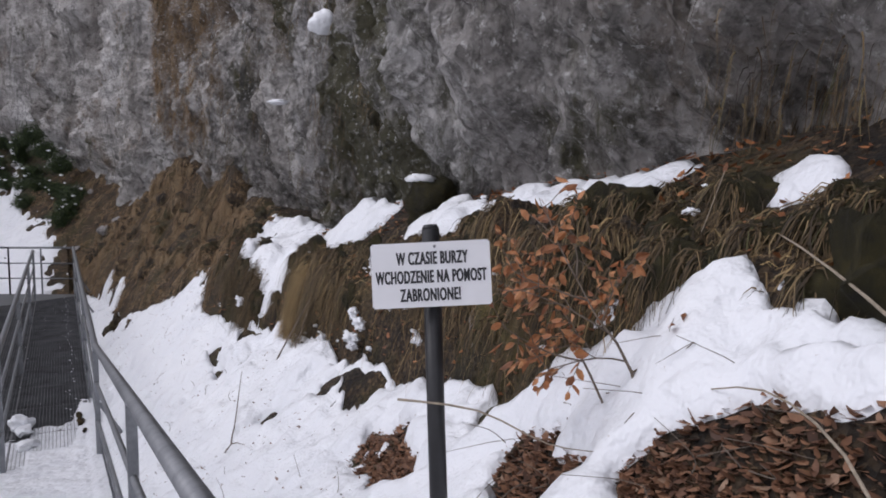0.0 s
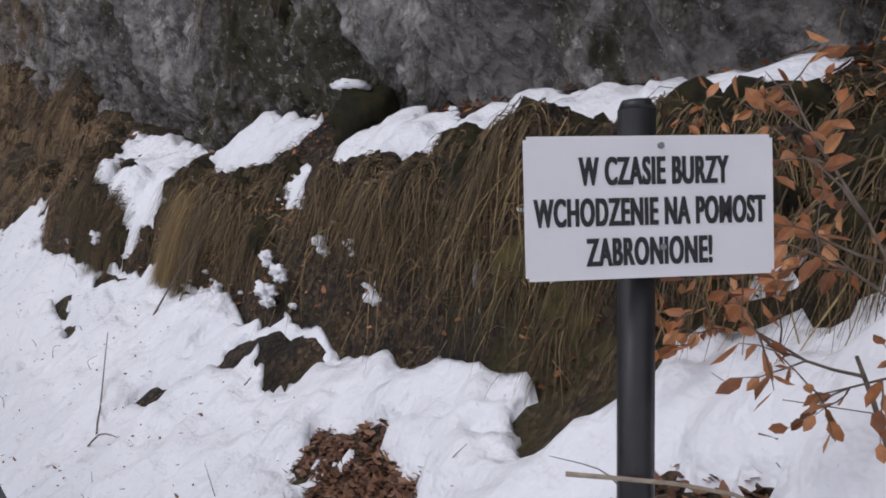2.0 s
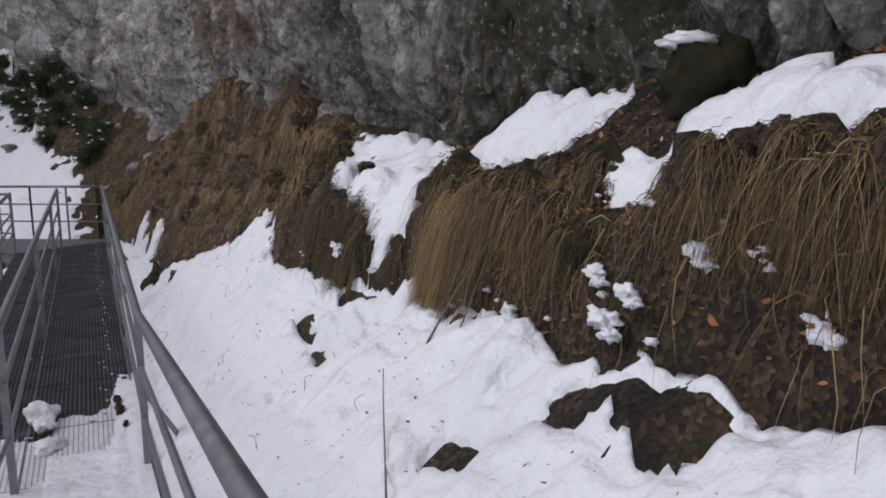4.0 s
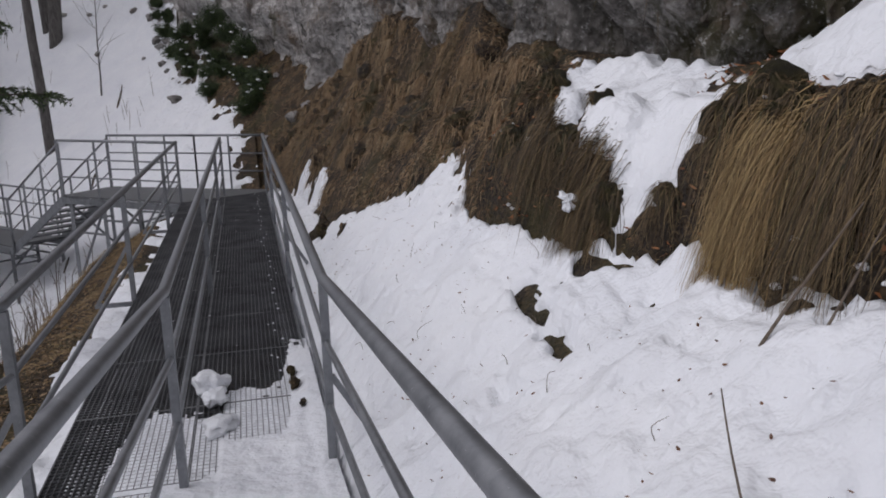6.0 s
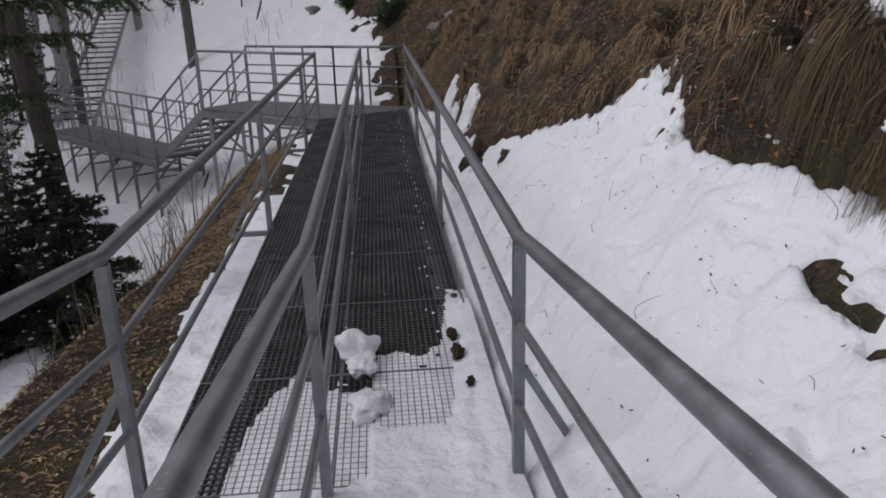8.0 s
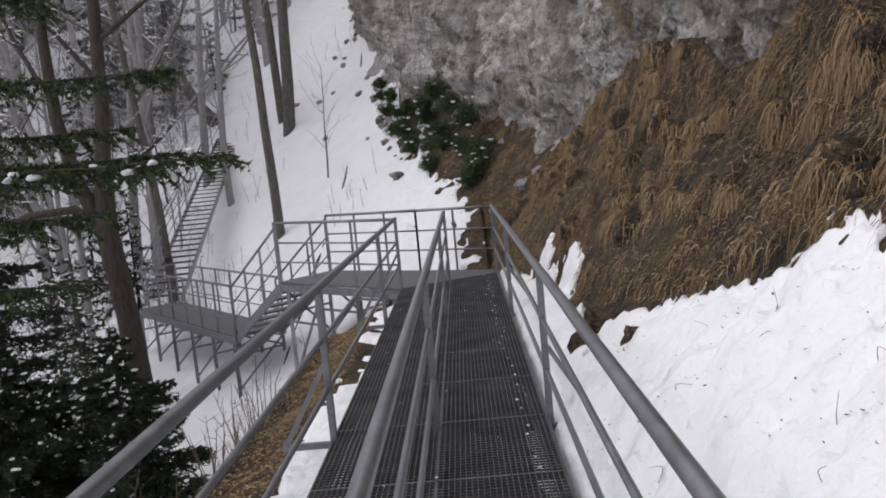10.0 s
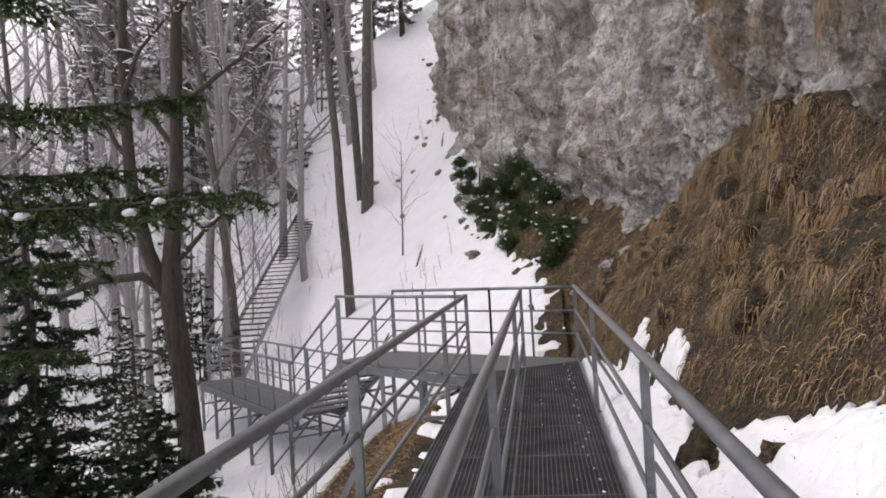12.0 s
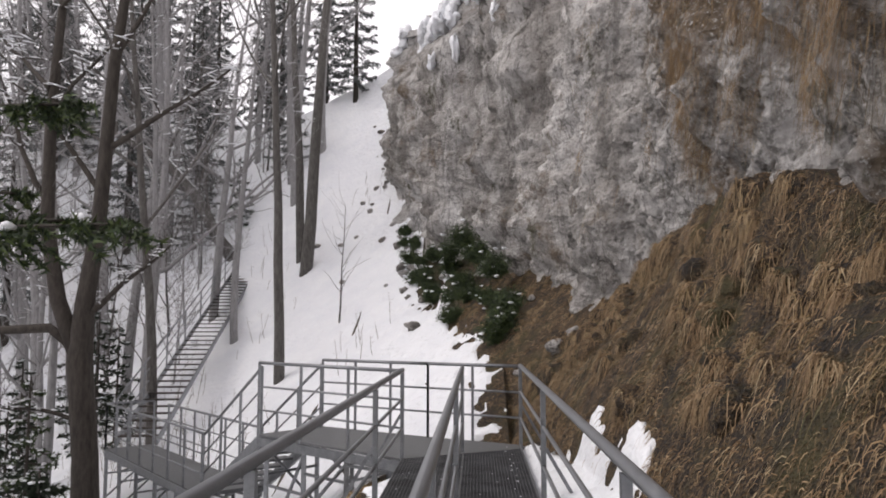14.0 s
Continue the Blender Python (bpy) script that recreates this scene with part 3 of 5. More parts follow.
# pale drops of ice in a row on the grating
drops = Build()
rnd = random.Random(4)
for j in range(34):
    x, y = 0.2 + rnd.uniform(-0.03, 0.05), 9.6 + j * 0.29 + rnd.uniform(-0.1, 0.1)
    r = rnd.uniform(0.008, 0.016)
    drops.tube([(x, y, 0.001), (x, y, 0.006), (x, y, 0.01)], [r, r * 0.8, r * 0.3], 7)
for j in range(40):
    x, y = rnd.uniform(-1.0, 0.3), rnd.uniform(8.8, 18.0)
    r = rnd.uniform(0.005, 0.012)
    drops.tube([(x, y, 0.001), (x, y, 0.006)], [r, r * 0.5], 6)
tagged(new("ice_drops", drops.mesh("ice_drops", SNOW)), "small frozen drops of snow on the dark grating", "snow", kind="stuff")

# snow trodden on the ramp, thinning out over the first grating panels
sx, sy = spread((-1.08, 0.42, 0.014)), spread((-3, 6, 0.05), (6, 10.2, 0.016))
X, Y = np.meshgrid(sx, sy, indexing="ij")
e = fbm(X * 5, Y * 5, 0.5, 4)
left_lane = smooth(-0.42, -0.36, X)
reach = np.where(X < -0.4, 8.95 - 1.2 * smooth(-0.66, -1.0, X), 9.35 + 0.9 * smooth(0.16, 0.3, X))
reach = np.where((X > -0.42) & (X < -0.2), 8.9, reach)
D = (reach - Y) / 0.9 + 0.22 * e
D = np.minimum(D, 0.35 + (reach - Y) / 0.5 + 0.9 * fbm(X * 17, Y * 13, 8.5, 2))
D = np.where((X < -0.72) & (Y > 7.9), D - 0.9 * smooth(-0.72, -0.95, X), D)
thin = np.clip((D - 0.95) / 0.6, 0, 1)
H = -0.0016 + 0.03 * thin + 0.012 * fbm(X * 9, Y * 9, 2.5, 3) * thin
H = np.where(X > 0.24, np.maximum(H, 0.05 * smooth(0.24, 0.36, X) * np.clip(D * 2 + 0.5 * e, 0, 1)), H)
Z = deck(Y) + H
F = grid_faces(*X.shape)[:, ::-1]
F = F[(D.reshape(-1)[F] > 0).all(1)]
used = np.unique(F)
remap = np.zeros(X.size, int)
remap[used] = np.arange(len(used))
tagged(new("deck_snow", array_mesh("deck_snow", np.stack([X, Y, Z], -1).reshape(-1, 3)[used], remap[F], SNOW)), "trodden white snow packed into the grating of the ramp", "snow", kind="structure")


def blob(c, r, seed, squash=0.8, rough=0.3, n=22):
    """A lumpy clod."""
    u, v = np.meshgrid(np.linspace(0, 2 * np.pi, n, endpoint=False), np.linspace(0.02, np.pi - 0.02, n // 2 + 2), indexing="ij")
    d = np.stack([np.cos(u) * np.sin(v), np.sin(u) * np.sin(v), np.cos(v)], -1)
    k = 1 + rough * fbm(d[..., 0] * 2 + seed, d[..., 1] * 2, d[..., 2] * 2 + seed * 3.1, 4)
    p = d * k[..., None] * np.array(r if hasattr(r, "__len__") else (r, r, r * squash)) + np.array(c)
    nu, nv = u.shape
    i = np.arange(nu * nv).reshape(nu, nv)
    j = np.roll(i, -1, 0)
    f = np.stack([i[:, :-1], i[:, 1:], j[:, 1:], j[:, :-1]], -1).reshape(-1, 4)
    return p.reshape(-1, 3), f


def blobs(name, items, material, label, category, kind=""):
    vs, fs, n = [], [], 0
    for c, r, seed, rough in items:
        p, f = blob(c, r, seed, rough=rough)
        vs.append(p)
        fs.append(f + n)
        n += len(p)
    return tagged(new(name, array_mesh(name, np.concatenate(vs), np.concatenate(fs), material)), label, category, kind=kind)


blobs("snow_clod", [((-0.28, 9.25, 0.07), (0.11, 0.11, 0.075), 3, 0.45), ((-0.25, 9.08, 0.03), (0.08, 0.12, 0.05), 7, 0.5), ((-0.22, 8.7, 0.012), (0.09, 0.14, 0.035), 12, 0.5)], SNOW, "lump of dirty snow on the grating by the post", "snow")
for k, item in enumerate([((0.27, 9.15, 0.04), (0.035, 0.06, 0.04), 2, 0.5), ((0.26, 9.4, 0.04), (0.03, 0.05, 0.03), 5, 0.5), ((0.3, 8.8, 0.05), (0.02, 0.03, 0.02), 6, 0.5)]):
    blobs("earth_clod", [item], SOIL, "clod of dark earth at the edge of the grating", "earth")

# ---- end platform, stairs down, lower platform, long stairs up ----
Q = [Vector((RAIL_R, END, 0)), Vector((RAIL_L, END - 1.1, 0)), Vector((-3.42, 20.2, 0)), Vector((-2.66, 21.15, 0))]
plat = thing("end_platform", (-1.4, 19.8, 0), "grey steel grating platform on stilts at the end of the walkway", "platform")


def slab(quad, z0, z1):
    b = Build()
    n = len(quad)
    b.v = [(p.x, p.y, p.z + z0) for p in quad] + [(p.x, p.y, p.z + z1) for p in quad]
    b.f = [tuple(range(n))[::-1], tuple(range(n, 2 * n))] + [(i, (i + 1) % n, n + (i + 1) % n, n + i) for i in range(n)]
    return b


DECKGREY = steel_mat("weathered_grating_sheet", (0.1, 0.103, 0.108), (0.19, 0.195, 0.2), 0.55, 0.4)
# the slab's outline: corner, lane ends, front edge, far side
outline = [Vector((RAIL_R, END, 0)), Vector((-0.9, 20.05, 0)), Vector((-2.66, 21.15, 0)), Vector((-3.42, 20.2, 0)), Vector((RAIL_L, END - 1.15, 0)), Vector((RAIL_R, END - 0.3, 0))]
part("deck_plate", slab(outline, -0.03, 0.004), DECKGREY, plat, flat=True)
for a, b in ((4, 3), (3, 2), (2, 1), (1, 0)):
    part("edge_beam", Build().bar(outline[a] + Vector((0, 0, -0.1)), outline[b] + Vector((0, 0, -0.1)), 0.05, 0.12), STEEL, plat, flat=True)


def fence_run(parent, a, b, n, h=1.05, r=0.024, mids=(0.7, 0.36)):
    """Handrail, mid rails and n posts between two floor points."""
    a, b = Vector(a), Vector(b)
    up = Vector((0, 0, 1))
    part("handrail", Build().tube([a + up * h, b + up * h], r, 8), STEEL, parent)
    for m in mids:
        part("middle_rail", Build().tube([a + up * m, b + up * m], r * 0.62, 6), STEEL, parent)
    for i in range(n):
        p = a.lerp(b, i / (n - 1))
        part("post", Build().bar(p + up * -0.1, p + up * h, 0.036, 0.036), STEEL, parent, flat=True)


guard = thing("platform_railing", (-2.0, 20.2, 0), "grey steel railing round the end platform", "railing")
fence_run(guard, Q[0], (-0.9, 20.05, 0), 3)
fence_run(guard, (-0.9, 20.05, 0), Q[3], 4)
fence_run(guard, Q[1], Q[2], 4)


def stilts(parent, pts, top):
    for i, (x, y) in enumerate(pts):
        g = float(ground_z(x, y)) - 0.25
        part("stilt", Build().bar((x, y, g), (x, y, top - 0.1), 0.06, 0.06), STEEL, parent, flat=True)
        x2, y2 = pts[(i + 1) % len(pts)]
        g2 = float(ground_z(x2, y2)) + 0.2
        part("cross_brace", Build().bar((x, y, top - 0.2), (x2, y2, max(g2, top - 2.2)), 0.035, 0.035), STEEL, parent, flat=True)
        part("tie_beam", Build().bar((x, y, max(g, g2) * 0.5 + top * 0.5), (x2, y2, max(g, g2) * 0.5 + top * 0.5), 0.035, 0.035), STEEL, parent, flat=True)


stilts(plat, [(-1.25, 18.5), (-1.9, 19.0), (-2.6, 19.6), (-3.3, 20.25), (-2.7, 21.0), (-2.1, 20.7), (-1.5, 20.3), (-0.8, 19.9)], 0.0)


def flight(name, a, b, width, n, label, rails=(-1, 1), group="", tread=None):
    """Open stairs from a to b: two strings, n treads, handrails on posts."""
    a, b = Vector(a), Vector(b)
    st = thing(name, a, label, "stairs", group)
    d = (b - a)
    flat = Vector((d.x, d.y, 0)).normalized()
    side = Vector((-flat.y, flat.x, 0))
    up = Vector((0, 0, 1))
    for s in (-1, 1):
        o = side * s * width / 2
        part("string", Build().bar(a + o - up * 0.08, b + o - up * 0.08, 0.05, 0.16), STEEL, st, flat=True)
        if s in rails:
            for hh, rr in ((1.0, 0.024), (0.67, 0.015), (0.34, 0.015)):
                part("handrail" if hh == 1.0 else "middle_rail", Build().tube([a + o + up * hh, b + o + up * hh], rr, 6), STEEL, st)
            m = max(3, n // 5)
            for i in range(m + 1):
                p = a.lerp(b, i / m) + o
                part("post", Build().bar(p - up * 0.1, p + up * 1.0, 0.036, 0.036), STEEL, st, flat=True)
    turn = flat.to_track_quat("Y", "Z").to_matrix().to_4x4()
    tm = Build().box((-width / 2 + 0.02, -0.13, -0.035), (width / 2 - 0.02, 0.13, 0.0)).mesh("tread", tread or DECKGREY, flat=True)
    for i in range(n):
        t = part("tread", tm, DECKGREY, st)
        t.matrix_basis = Matrix.Translation(a.lerp(b, (i + 0.5) / n)) @ turn
    return st


LOW = -1.3
flight("steel_stairs", (-3.04, 20.68, -0.02), (-4.55, 22.5, LOW), 1.0, 8, "open grey steel stairs down to the lower platform", group="stairs")
A, B = Vector((-4.5, 22.45, LOW)), Vector((-8.55, 27.3, LOW))
ax = (B - A).normalized()
sd = Vector((-ax.y, ax.x, 0)) * 0.55
low = thing("lower_platform", A, "long grey steel walkway platform on tall stilts over the snow", "platform")
part("deck_plate", slab([A - sd, B - sd, B + sd, A + sd], -0.03, 0.0), DECKGREY, low, flat=True)
for s in (-1, 1):
    part("edge_beam", Build().bar(A + sd * s + Vector((0, 0, -0.1)), B + sd * s + Vector((0, 0, -0.1)), 0.05, 0.14), STEEL, low, flat=True)
lowguard = thing("platform_railing", A, "grey steel railing along the lower platform", "railing")
fence_run(lowguard, A + sd, B + sd, 8)
fence_run(lowguard, A - sd, B - sd - ax * 1.1, 7)
fence_run(lowguard, B + sd, B - sd, 3)
pts = []
for k in (0.02, 0.2, 0.4, 0.6, 0.8, 0.98):
    p = A.lerp(B, k)
    pts += [((p - sd).x, (p - sd).y), ((p + sd).x, (p + sd).y)]
stilts(low, pts, LOW)
flight("steel_stairs", (-8.75, 28.1, LOW + 0.05), (-11.3, 46.5, 5.0), 1.0, 44, "long flight of open steel stairs climbing the snowy gully", (1,), "stairs", DARKBARK)

# ---- sign ----
sign_yaw = math.atan2(2.13 - 2.276, 1.156 - 0.885)
sign = thing("warning_sign", (1.02, 2.21, 1.25), "white warning board with black lettering on a black post", "sign")
foot, head = Vector((1.005, 2.1, 1.3)), Vector((1.04, 2.25, 2.44))
part("post", Build().tube([foot, head], 0.0235, 16), BLACKPAINT, sign, "black painted round steel post")
part("post_cap", Build().tube([head, head + Vector((0, 0.002, 0.012))], [0.0235, 0.018], 16), BLACKPAINT, sign)
sm = Matrix.Translation((1.016, 2.196, 2.327)) @ Matrix.Rotation(sign_yaw, 4, "Z") @ Matrix.Rotation(radians(-3.0), 4, "Y") @ Matrix.Rotation(radians(-8.5), 4, "X")
SW, SH = 0.31, 0.168
bm = bmesh.new()
bmesh.ops.create_cube(bm, size=1, matrix=Matrix.Diagonal((SW, 0.004, SH, 1)))
bmesh.ops.bevel(bm, geom=[e for e in bm.edges if abs(e.verts[0].co.y - e.verts[1].co.y) > 0.001], offset=0.004, segments=2, affect="EDGES")
bme = bpy.data.meshes.new("board")
bm.to_mesh(bme)
bm.free()
bme.transform(sm)
bme.materials.append(SIGNWHITE)
board = part("board", bme, SIGNWHITE, sign, "white painted metal board")
for words, dz, wide, dx in (("W CZASIE BURZY", 0.041, 0.186, 0.004), ("WCHODZENIE NA POMOST", -0.007, 0.288, 0.0), ("ZABRONIONE!", -0.054, 0.156, -0.003)):
    cu = bpy.data.curves.new("words", "FONT")
    cu.body = words
    cu.align_x, cu.align_y = "CENTER", "CENTER"
    cu.size, cu.extrude, cu.offset = 0.05, 0.0004, 0.001
    cu.space_character = 1.12
    tob = bpy.data.objects.new("words", cu)
    scene.collection.objects.link(tob)
    bpy.context.view_layer.update()
    tm = bpy.data.meshes.new_from_object(tob.evaluated_get(bpy.context.evaluated_depsgraph_get()))
    bpy.data.objects.remove(tob)
    co = np.array([v.co for v in tm.vertices])
    w, hgt = np.ptp(co[:, 0]), np.ptp(co[:, 1])
    fit_m = Matrix.Diagonal((wide / w, 0.0335 / hgt * 1.0, 1, 1))
    strokes = bmesh.new()
    for k in (-1, 0, 1):
        piece = tm.copy()
        piece.transform(sm @ Matrix.Translation((dx + k * 0.0009, -0.0024 - 0.0001 * k, dz)) @ Matrix.Rotation(radians(90), 4, "X") @ fit_m)
        strokes.from_mesh(piece)
        bpy.data.meshes.remove(piece)
    strokes.to_mesh(tm)
    strokes.free()
    tm.materials.clear()
    tm.materials.append(INK)
    t = part("lettering", tm, INK, board)
for bx in (-0.0,):
    for bz in (0.06, -0.06):
        part("bolt", Build().tube([sm @ Vector((0.012, -0.002, bz + 0.012)), sm @ Vector((0.012, -0.005, bz + 0.012))], 0.004, 8), STEEL, sign)

# ---- grass hanging over the bank ----
rng = np.random.default_rng(7)


def slope_of(x, y, e=0.04):
    gx = (ground_z(x + e, y) - ground_z(x - e, y)) / (2 * e)
    gy = (ground_z(x, y + e) - ground_z(x, y - e)) / (2 * e)
    return gx, gy


def blades(name, x, y, z, dx, dy, length, width, rise, material, label, sag=1.0, steps=5):
    """Long dead blades: each rises a little, then hangs in the direction dx, dy."""
    n = len(x)
    t = np.linspace(0, 1, steps)[None, :]
    L = length[:, None]
    out = L * (0.34 * t + 0.12 * t * t)
    drop = L * (rise[:, None] * t - sag * (0.25 * t + 0.75) * t * t)
    wob = L * 0.15 * np.sin(3.5 * t + rng.uniform(0, 6, (n, 1))) * t
    px = x[:, None] + dx[:, None] * out - dy[:, None] * wob
    py = y[:, None] + dy[:, None] * out + dx[:, None] * wob
    pz = z[:, None] + drop
    a = rng.uniform(0, np.pi, n)[:, None]
    w = width[:, None] * (1 - 0.85 * t ** 2) * 0.5
    sx, sy, sz = -dy[:, None] * np.cos(a) * w, dx[:, None] * np.cos(a) * w, np.sin(a) * w
    sx, sy = sx + 0.3 * w, sy + 0.3 * w
    lft = np.stack([px - sx, py - sy, pz - sz], -1)
    rgt = np.stack([px + sx, py + sy, pz + sz], -1)
    v = np.stack([lft, rgt], 2).reshape(n, steps * 2, 3)
    f1 = np.array([(2 * k, 2 * k + 1, 2 * k + 3, 2 * k + 2) for k in range(steps - 1)])
    f = (f1[None] + (np.arange(n) * steps * 2)[:, None, None]).reshape(-1, 4)
    return tagged(new(name, array_mesh(name, v.reshape(-1, 3), f, material)), label, "grass", kind="stuff")


def plant(name, n, y0, y1, x0, x1, clumps, tight, length, width, material, label, spread_y=0.5, keep=0.02, rise=(0.0, 0.5), jitter=0.55):
    """Clumps over a strip of the bank, each with its own length and direction; x0 and x1 are functions of y."""
    cy, ct = rng.uniform(y0, y1, clumps), rng.uniform(0, 1, clumps)
    cx = x0(cy) + (x1(cy) - x0(cy)) * ct
    turn, size = rng.normal(0, spread_y, clumps), rng.uniform(0.6, 1.15, clumps)
    k = rng.integers(0, clumps, n)
    oy, ox = rng.normal(0, tight, n), rng.normal(0, tight * 0.55, n)
    x, y = cx[k] + ox, cy[k] + oy
    ok = (snow_depth(x, y) < keep) & (x < cliff_x(y) + 0.1) & (x > np.where(y > 19.5, -9, base_at(y)) - 0.04)
    x, y, k, oy = x[ok], y[ok], k[ok], oy[ok]
    gx, gy = slope_of(cx[k], cy[k], 0.15)
    w = np.arctan2(-gy, -gx) + turn[k] - oy / tight * 0.35 + rng.normal(0, jitter, len(x))
    ln = rng.uniform(*length, len(x)) * size[k]
    wd = rng.uniform(*width, len(x))
    return blades(name, x, y, ground_z(x, y) - 0.01, np.cos(w), np.sin(w), ln, wd, rng.uniform(*rise, len(x)), material, label)


def base_at(y):
    return np.interp(y, KY, BASE_X)


def mounds(name, n, y0, y1, x0, x1, size, material, label, seed, group="knolls in the bank"):
    """Knolls of earth and stone standing out of the bank; returns their tops."""
    g = np.random.default_rng(seed)
    items, tops = [], []
    while len(items) < n:
        y = g.uniform(y0, y1)
        x = x0(y) + (x1(y) - x0(y)) * g.uniform(0, 1)
        if float(snow_depth(x, y)) > 0.0:
            continue
        r = g.uniform(*size)
        z = float(ground_z(x, y))
        items.append(((x + 0.3 * r, y, z - 0.25 * r), (r * 0.9, r * 1.3, r * 1.0), g.uniform(0, 99), 0.32))
        tops.append((x, y, z, r))
    for item in items:
        tagged(blobs(name, [item], material, label, "earth"), group=group)
    return tops


def drape(tops, per, length, width, material, label):
    """Grass that hangs down over the knolls."""
    g = rng
    t = np.array(tops)
    k = np.repeat(np.arange(len(t)), per)
    n = len(k)
    r = t[k, 3]
    a = g.uniform(-1.5, 1.5, n)
    x = t[k, 0] + 0.25 * r - np.cos(a) * r * g.uniform(0.1, 0.75, n)
    y = t[k, 1] + np.sin(a) * r * g.uniform(0.2, 1.2, n)
    z = t[k, 2] + r * (0.85 - 0.5 * np.abs(np.sin(a))) * g.uniform(0.55, 1.0, n)
    w = np.pi - a + g.normal(0, 0.7, n)
    blades("hanging_grass", x, y, z, np.cos(w), np.sin(w), g.uniform(*length, n) * (0.6 + 2.2 * r), g.uniform(*width, n), g.uniform(-0.1, 0.35, n), material, label, 1.15)


near_tops = mounds("earth_knoll", 85, 1.6, 9.5, lambda y: base_at(y) + 0.06, lambda y: cliff_x(y) - 0.42, (0.06, 0.13), MOSS, "mossy knoll of dark earth in the bank", 3)
drape(near_tops, 170, (0.2, 0.44), (0.0025, 0.0055), GRASS, "dead brown grass draped over the mossy knolls")
dark_tops = mounds("earth_knoll", 6, 2.75, 3.7, lambda y: 1.9, lambda y: 2.08, (0.07, 0.12), MOSS, "dark mossy overhang of earth in the bank", 8)
drape(dark_tops, 150, (0.2, 0.4), (0.0025, 0.005), GRASS, "sparse dead grass over the dark mossy overhang")
tussocks = mounds("grass_tussock", 13, 2.5, 6.6, lambda y: base_at(y) + 0.1, lambda y: base_at(y) + 0.22, (0.12, 0.18), SOIL, "bulging tussock of earth under hanging grass", 12, "tussocks in the bank")
drape(tussocks, 420, (0.2, 0.4), (0.0025, 0.0055), GRASS, "thick dead grass hanging over the tussocks")
drape(tussocks[::2], 130, (0.2, 0.42), (0.0025, 0.005), STRAW, "pale grass blades hanging over the tussocks")
# crumbs of snow caught in the grass
n = 190
cy = rng.uniform(1.8, 9.4, n)
cx = base_at(cy) + rng.uniform(0.0, 1.0, n) ** 1.5 * 0.75
crumbs = [((float(a), float(c), float(ground_z(a, c)) + 0.03), (float(r), float(r * 1.3), float(r * 0.6)), float(r * 999), 0.45) for a, c, r in zip(cx, cy, rng.uniform(0.006, 0.022, n)) if vnoise(a * 3, c * 3, 1.5) > 0.05]
blobs("snow_crumbs", crumbs, SNOW, "crumbs of snow caught in the grass of the bank", "snow", kind="stuff")
far_tops = mounds("earth_knoll", 90, 9.6, 22.5, lambda y: base_at(y) + 0.15, lambda y: cliff_x(y) - 0.1, (0.1, 0.24), SOIL, "grassy knoll of brown earth in the steep bank", 4)
drape(far_tops, 300, (0.18, 0.42), (0.004, 0.009), RUST, "rust-brown grass draped over the knolls of the bank")
drape(far_tops[::3], 60, (0.2, 0.45), (0.003, 0.007), STRAW, "pale grass stalks hanging over the knolls of the bank")

# grass and moss rooted in the cliff face
def cliff_tufts(n, per, y0, y1, z0, z1, length, material, label):
    ii = np.nonzero((CY > y0) & (CY < y1))[0]
    px, py, pz = [], [], []
    for _ in range(n):
        i = int(rng.choice(ii))
        zt = rng.uniform(z0, z1)
        j = int(np.argmin(np.abs(CZ[i] - zt)))
        for _ in range(per):
            ia = int(np.clip(i + rng.normal(0, 2.2), 0, len(CY) - 1))
            ja = int(np.clip(j + rng.normal(0, 2.5), 0, CZ.shape[1] - 1))
            px.append(CX[ia, ja] + 0.01)
            py.append(U[ia, ja] + rng.uniform(-0.05, 0.05))
            pz.append(CZ[ia, ja] + rng.uniform(-0.05, 0.05))
    m = len(px)
    w = np.pi + rng.normal(0, 0.6, m)
    blades("hanging_grass", np.array(px), np.array(py), np.array(pz), np.cos(w) * 0.7, np.sin(w) * 0.7, rng.uniform(*length, m), rng.uniform(0.004, 0.009, m), rng.uniform(-0.2, 0.3, m), material, label, 1.2)


cliff_tufts(46, 90, 6.3, 14, 2.4, 4.6, (0.12, 0.32), GRASS, "brown-green grass hanging from cracks in the cliff")
cliff_tufts(80, 70, 12, 24, 3.2, 7.5, (0.15, 0.4), RUST, "brown grass hanging from cracks high in the cliff")

cliff_tufts(14, 110, 1.5, 2.7, 2.65, 3.0, (0.1, 0.3), GRASS, "dark brown roots and grass overhanging the cliff foot")
plant("hanging_grass", 8000, 1.0, 9.6, lambda y: base_at(y) + 0.06, lambda y: cliff_x(y) - 0.25, 150, 0.05, (0.1, 0.34), (0.0025, 0.006), GRASS, "long dead brown grass hanging over the bank", 0.6, jitter=0.7)
plant("hanging_grass", 9000, 1.6, 9.5, lambda y: base_at(y) + 0.02, lambda y: cliff_x(y) - 0.4, 500, 0.05, (0.06, 0.2), (0.0025, 0.006), GRASS, "short tangled dead grass on the bank", 1.6, rise=(0.2, 0.9), jitter=1.5)
plant("hanging_grass", 7000, 1.6, 9.4, lambda y: cliff_x(y) - 0.58, lambda y: cliff_x(y) - 0.42, 70, 0.05, (0.2, 0.46), (0.0025, 0.006), GRASS, "fringe of dead grass hanging from the edge of the ledge", 0.4, jitter=0.4)
plant("hanging_grass", 2600, 1.2, 6.5, lambda y: base_at(y) + 0.1, lambda y: cliff_x(y) - 0.4, 120, 0.1, (0.25, 0.6), (0.003, 0.006), STRAW, "single long pale grass stalks over the bank", 0.8, jitter=0.9)
